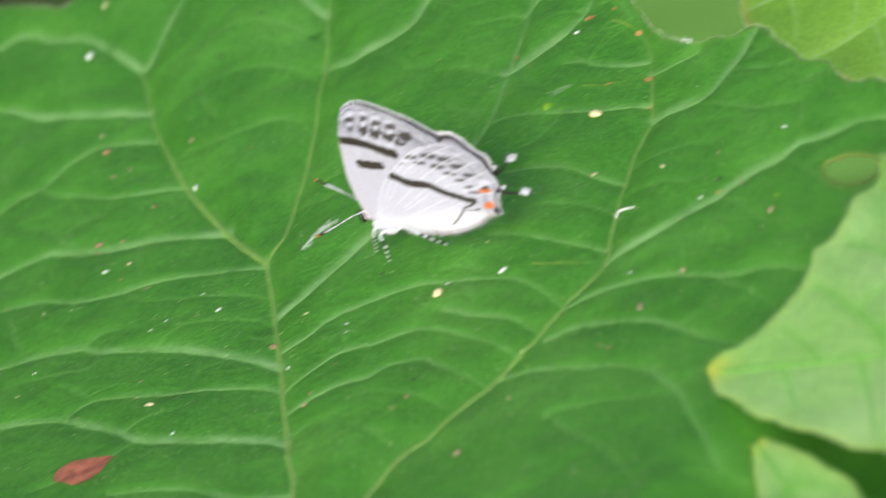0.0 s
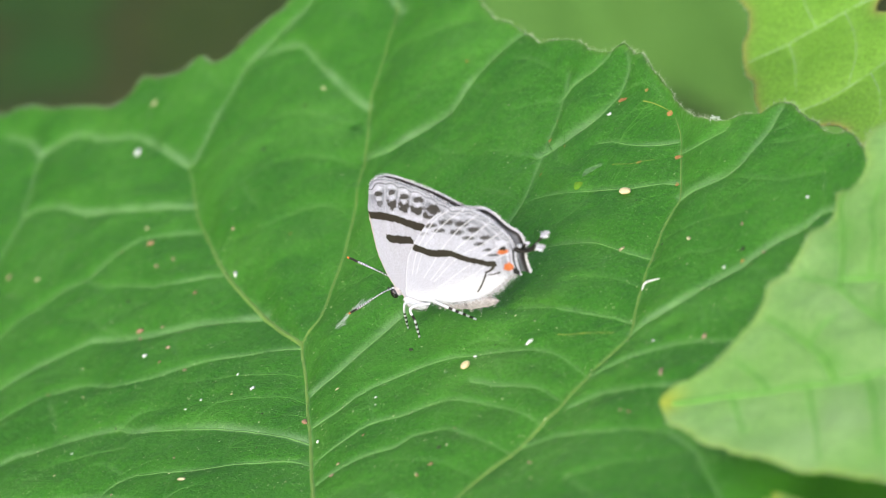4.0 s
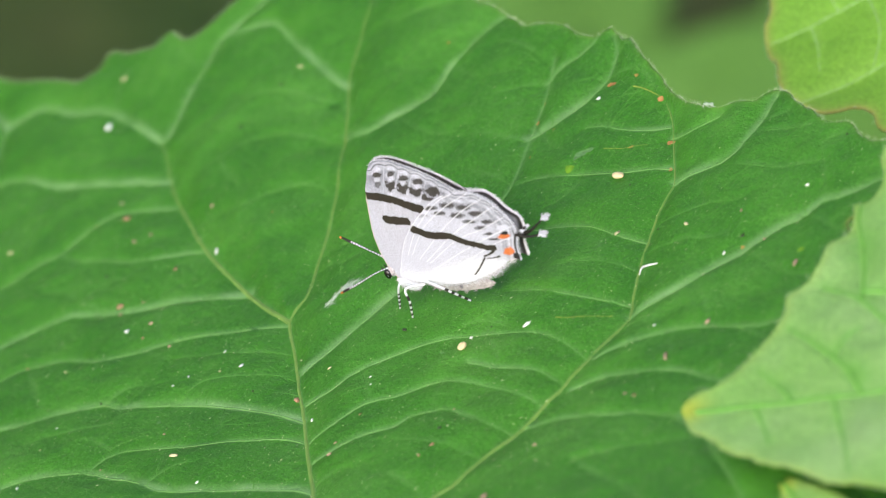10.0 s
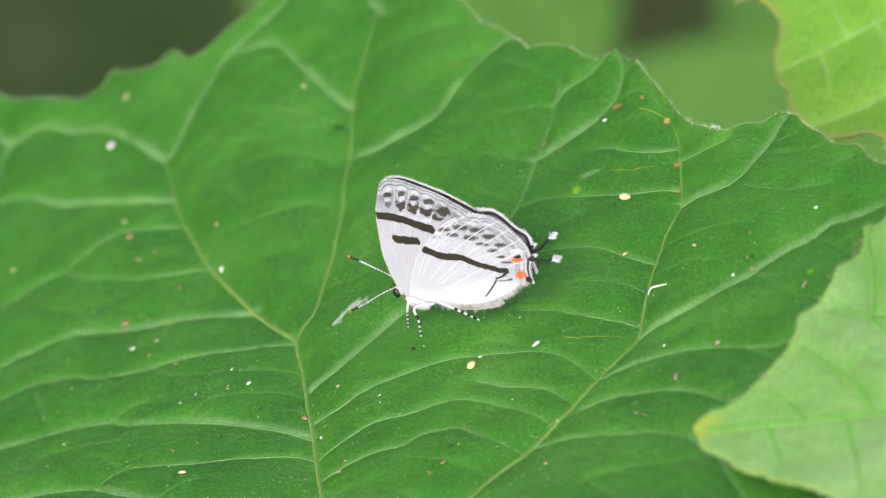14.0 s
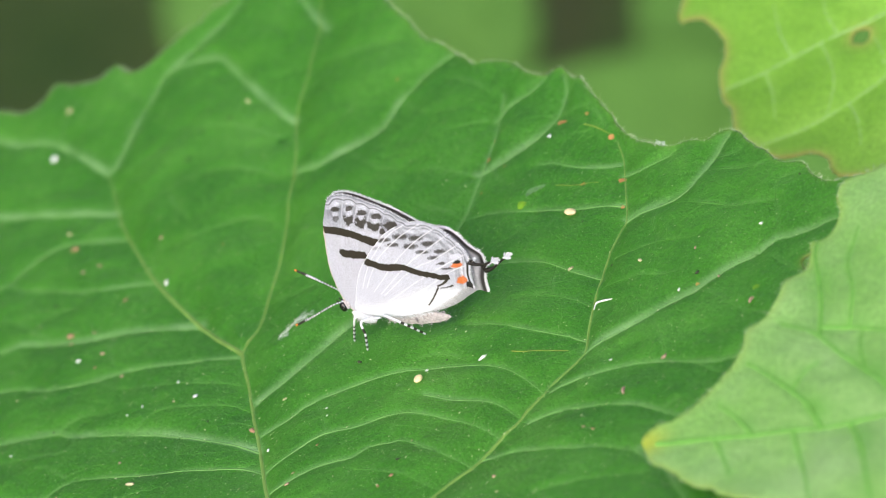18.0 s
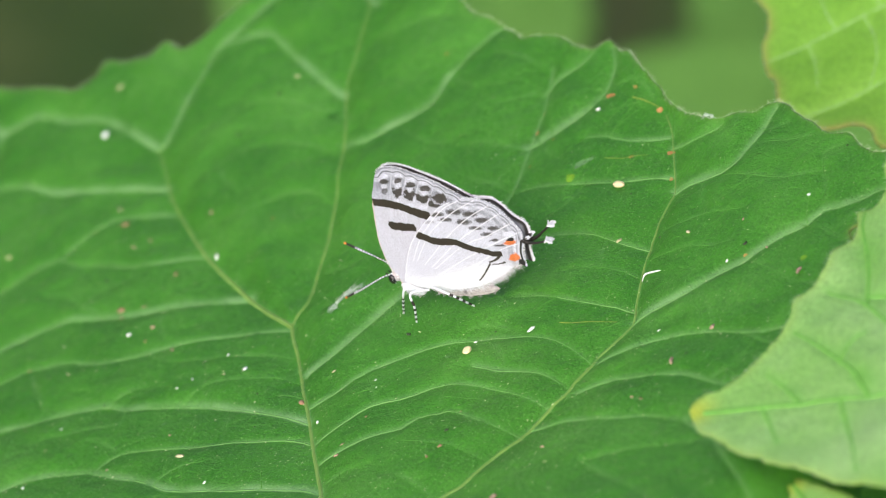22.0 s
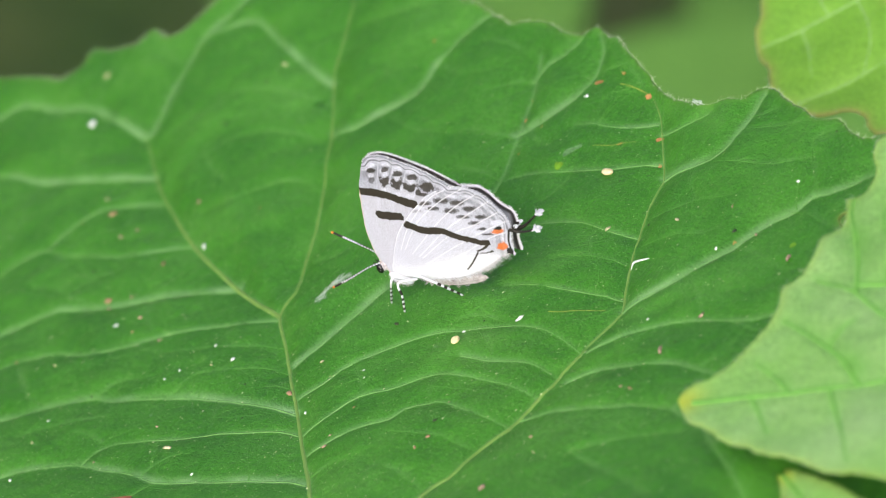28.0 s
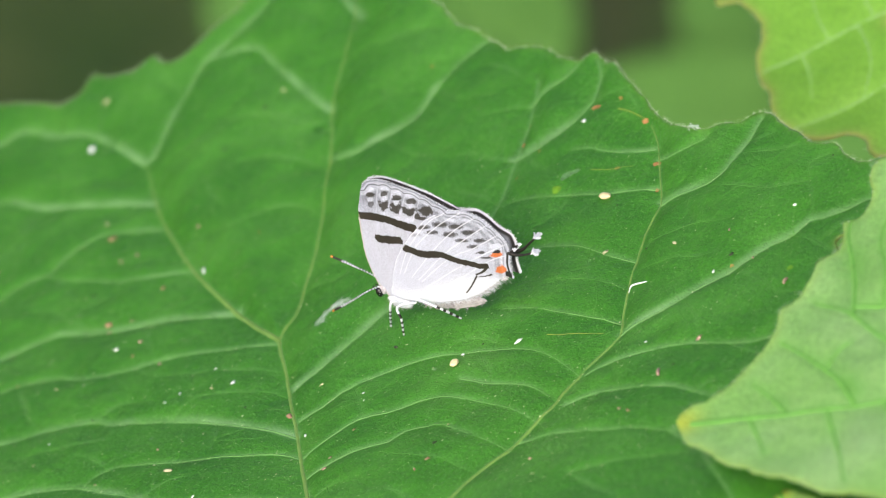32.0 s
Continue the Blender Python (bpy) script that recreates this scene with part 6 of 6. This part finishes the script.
patch("dead_spot", wavy(closed(np.array([(-18.4, -53.0), (-18.9, -50.9), (-17.9, -49.2), (-15.2, -48.2), (-12.9, -47.4), (-12.4, -49.3), (-12.4, -51.3), (-14.2, -53.2)]), 0.3), 0.1, 3, 6), M_DEAD, "dark red-brown dead spot", 0.08)

twig_line = [(39.1, -2.1), (39.0, -1.1), (40.1, -1.0), (41.8, -0.9)]
verts, faces = tube(spline([BIG.place(x, y, up) for (x, y), up in zip(twig_line, (0.10, 0.14, 0.14, 0.10))], 0.2), (0.06, 0.14, 0.13, 0.06), 6)
thread = link_mesh("straw", verts, faces, M_FLAKE)
thread.matrix_basis = LEAF_M
tagged(thread, "short bent bit of pale dry straw on the leaf", "straw")

for yellow, wide in (([(32.0, -11.0), (34.1, -10.9), (37.0, -10.2), (39.7, -9.6)], 0.16), ([(21.5, 18.5), (24.0, 18.7), (25.9, 19.2), (27.7, 19.7)], 0.13), ([(20.3, 29.2), (22.0, 29.0), (23.6, 28.6), (25.4, 27.9)], 0.18)):
    path = spline(yellow, 0.4)
    verts, faces = rib_strip(path, BIG.height(path) + 0.05, wide, wide * 0.6, 0.2)
    link_mesh("scratch", verts, faces, M_YELLOW, big_leaf, "thin yellow-brown scratch")



def wisp(line, count, spread, seed, label):
    """A tangle of fine pale threads that lies along a line on the leaf."""
    rng = np.random.default_rng(seed)
    verts, faces = [], []
    path = spline(line, 0.1)
    for _ in range(count):
        p = path[rng.integers(len(path))] + rng.normal(0, spread, 2)
        way = np.array([*(path[-1] - path[0]), 0.0])
        way = way / np.linalg.norm(way) + rng.normal(0, 0.5, 3)
        root = np.array(BIG.place(*p, 0.08 + 0.2 * rng.random()))
        side = np.cross(way, (0.2, 0.1, 1.0)) * 0.03
        n = len(verts)
        verts += [root - side, root + side, root + way * rng.uniform(0.2, 0.9) * (1, 1, 0.2)]
        faces.append((n, n + 1, n + 2))
    ob = link_mesh("silk_wisp", verts, faces, M_SILK)
    ob.matrix_basis = LEAF_M
    tagged(ob, label, "silk", kind="stuff")


wisp([(-8.0, -9.8), (-7.9, -8.1), (-7.2, -6.7), (-5.4, -5.6)], 150, 0.32, 300, "torn whitish wisp of silk stuck to the leaf")
wisp([(34.0, 25.6), (34.8, 25.5), (35.8, 25.2)], 60, 0.16, 302, "small whitish tuft of silk at the leaf's edge")

rng = np.random.default_rng(301)
verts, faces = [], []
grains = np.stack([rng.uniform(-85, 75, 4600), rng.uniform(-55, 45, 4600)], 1)
grains = grains[inside(grains, leaf_ring[::3]) & (rng.random(len(grains)) < np.clip(0.9 - (grains[:, 1] + 20) / 60, 0.12, 1))]
for (x, y), z in zip(grains, BIG.height(grains)):
    r = rng.uniform(0.018, 0.042) * (1.7 if rng.random() < 0.07 else 1)
    gv, gf = pebble(r * rng.uniform(1.2, 3.2), r, r, int(rng.integers(1e6)), 5, 3, 0.3)
    spin = rng.normal(1.2, 0.8)
    gv = [(a * math.cos(spin) - b * math.sin(spin), a * math.sin(spin) + b * math.cos(spin), c) for a, b, c in gv]
    n = len(verts)
    verts += [(x + a, y + b, z + 0.12 + c) for a, b, c in gv]
    faces += [tuple(i + n for i in f) for f in gf]
dust = link_mesh("dust_grains", verts, faces, M_POLLEN)
dust.matrix_basis = LEAF_M
tagged(dust, "scattered pale pollen-sized grains on the leaf", "dust", kind="stuff")

# ---- what moves ----
FRONT_SWAY = [(0.0, 6.18, -0.31, -0.43), (0.5, 4.32, 0.31, 0.43), (1.0, 2.46, 0.98, 1.34), (1.5, 1.60, 0.90, 1.24), (2.0, 1.53, 0.78, 1.08), (2.5, -0.13, 0.47, 0.65), (3.0, 0.60, 0.70, 0.97), (3.5, 0.20, 1.41, 1.94), (4.5, -2.33, 1.48, 2.04), (5.5, -4.12, 1.33, 1.83), (6.0, -1.73, 0.63, 0.86), (6.5, -2.39, 0.66, 0.91), (7.0, -1.20, 0.59, 0.81), (7.5, -0.40, 0.63, 0.86), (8.0, 0.40, 0.23, 0.32), (8.5, 0.33, 0.59, 0.81), (9.0, -0.13, 0.55, 0.75), (9.5, 0.33, -0.20, -0.27), (10.5, 0.00, 0.00, 0.00), (20, 0.00, 0.00, 0.00), (32, 0.00, 0.00, 0.00)]
BACK_SWAY = [
    (0, -3.10, -2.96, -4.08), (1, -4.44, -0.65, -0.89), (2, -5.50, -0.82, -1.13), (2.5, -7.12, -2.60, -3.58), (3, -3.75, -1.27, -1.74), (3.5, -6.14, -0.18, -0.25),
    (5.5, -9.14, 0.59, 0.81), (6, -3.49, 1.23, 1.70), (6.5, -5.65, 0.74, 1.02), (7, -3.77, -0.29, -0.40), (7.5, -2.00, -0.05, -0.06), (8, -3.18, -1.13, -1.56),
    (8.5, -3.81, 0.68, 0.94), (9, -4.47, 0.45, 0.62), (9.5, -2.68, -1.16, -1.60), (10, -1.78, 0.42, 0.58), (10.5, -3.15, 0.29, 0.39), (11, -2.40, 0.25, 0.35),
    (11.5, -1.18, 0.36, 0.50), (12, -1.99, 0.29, 0.40), (12.5, -2.11, 0.21, 0.29), (13, -1.18, 0.00, 0.00), (13.5, -1.15, 0.21, 0.29), (14, -0.60, 0.26, 0.36),
    (14.5, -1.89, 0.25, 0.34), (16.5, -0.87, -0.02, -0.02), (17, -1.05, -0.41, -0.56), (17.5, -1.96, 0.26, 0.36), (18, -0.00, 0.01, 0.02), (18.5, -1.17, -0.05, -0.07),
    (19, -1.04, 0.29, 0.40), (19.5, -1.19, -0.40, -0.55), (20, -0.42, -0.55, -0.75), (20.5, -0.52, 0.88, 1.21), (21, 0.57, -0.57, -0.78), (21.5, -0.46, 0.11, 0.15),
    (22, -0.77, 0.18, 0.24), (22.5, -0.55, -0.27, -0.37), (23, -0.27, -0.30, -0.41), (23.5, -0.71, -0.38, -0.53), (24, 0.11, 0.15, 0.20), (24.5, 0.16, 0.54, 0.74),
    (25, -0.41, -0.38, -0.52), (25.5, 0.01, -0.22, -0.31), (27.5, -0.01, 0.50, 0.69), (28, -0.35, 0.11, 0.15), (28.5, 0.31, 0.05, 0.07), (29, -0.05, 0.19, 0.26),
    (29.5, 0.23, 0.21, 0.29), (30, 0.77, 0.63, 0.87), (30.5, 0.24, 0.17, 0.23), (31, 0.18, 0.31, 0.43), (31.5, 0.25, 0.02, 0.03), (32, 0.39, 0.19, 0.26)]
# seconds and the turn of the hindwings, which rub against each other
RUB = [(0, 0.069), (0.5, 0.0587), (1, -0.0536), (1.5, -0.0469), (2, -0.0335), (2.5, -0.0402), (3, 0.0414), (3.5, 0.0276), (4.5, -0.0402), (5.5, -0.0201), (6, 0.0207), (6.5, 0.0414), (7, 0.0621),
       (7.5, 0.0655), (8, 0.0069), (8.5, -0.0295), (9, -0.0536), (9.5, -0.0469), (10, 0), (10.5, 0.0276), (11, 0.0379), (11.5, 0.0449), (12, 0.0552), (12.5, 0.0587), (13, 0.0552), (13.5, 0.0379),
       (14, 0.0276), (14.5, 0.0138), (16.5, -0.0375), (17, -0.0442), (17.5, -0.0442), (18, -0.0469), (18.5, -0.0295), (19, -0.0134), (19.5, 0), (25, 0), (32, 0)]


def motions():
    walk(front_leaf, [(t, Matrix.Translation((x * MM, y * MM, z * MM)) @ FRONT_M) for t, x, y, z in FRONT_SWAY])
    walk(back_leaf, [(t, Matrix.Translation((x * MM, y * MM, z * MM)) @ BACK_M) for t, x, y, z in BACK_SWAY])
    walk(near_hind, [(t, pose(0, 0, 0, 0, 0, -math.degrees(a))) for t, a in RUB])
    walk(far_hind, [(t, pose((0.10 - 5 * a) * MM, (0.10 - 4 * a) * MM, 0, 0, 0, math.degrees(a) * 0.6)) for t, a in RUB])


motions()
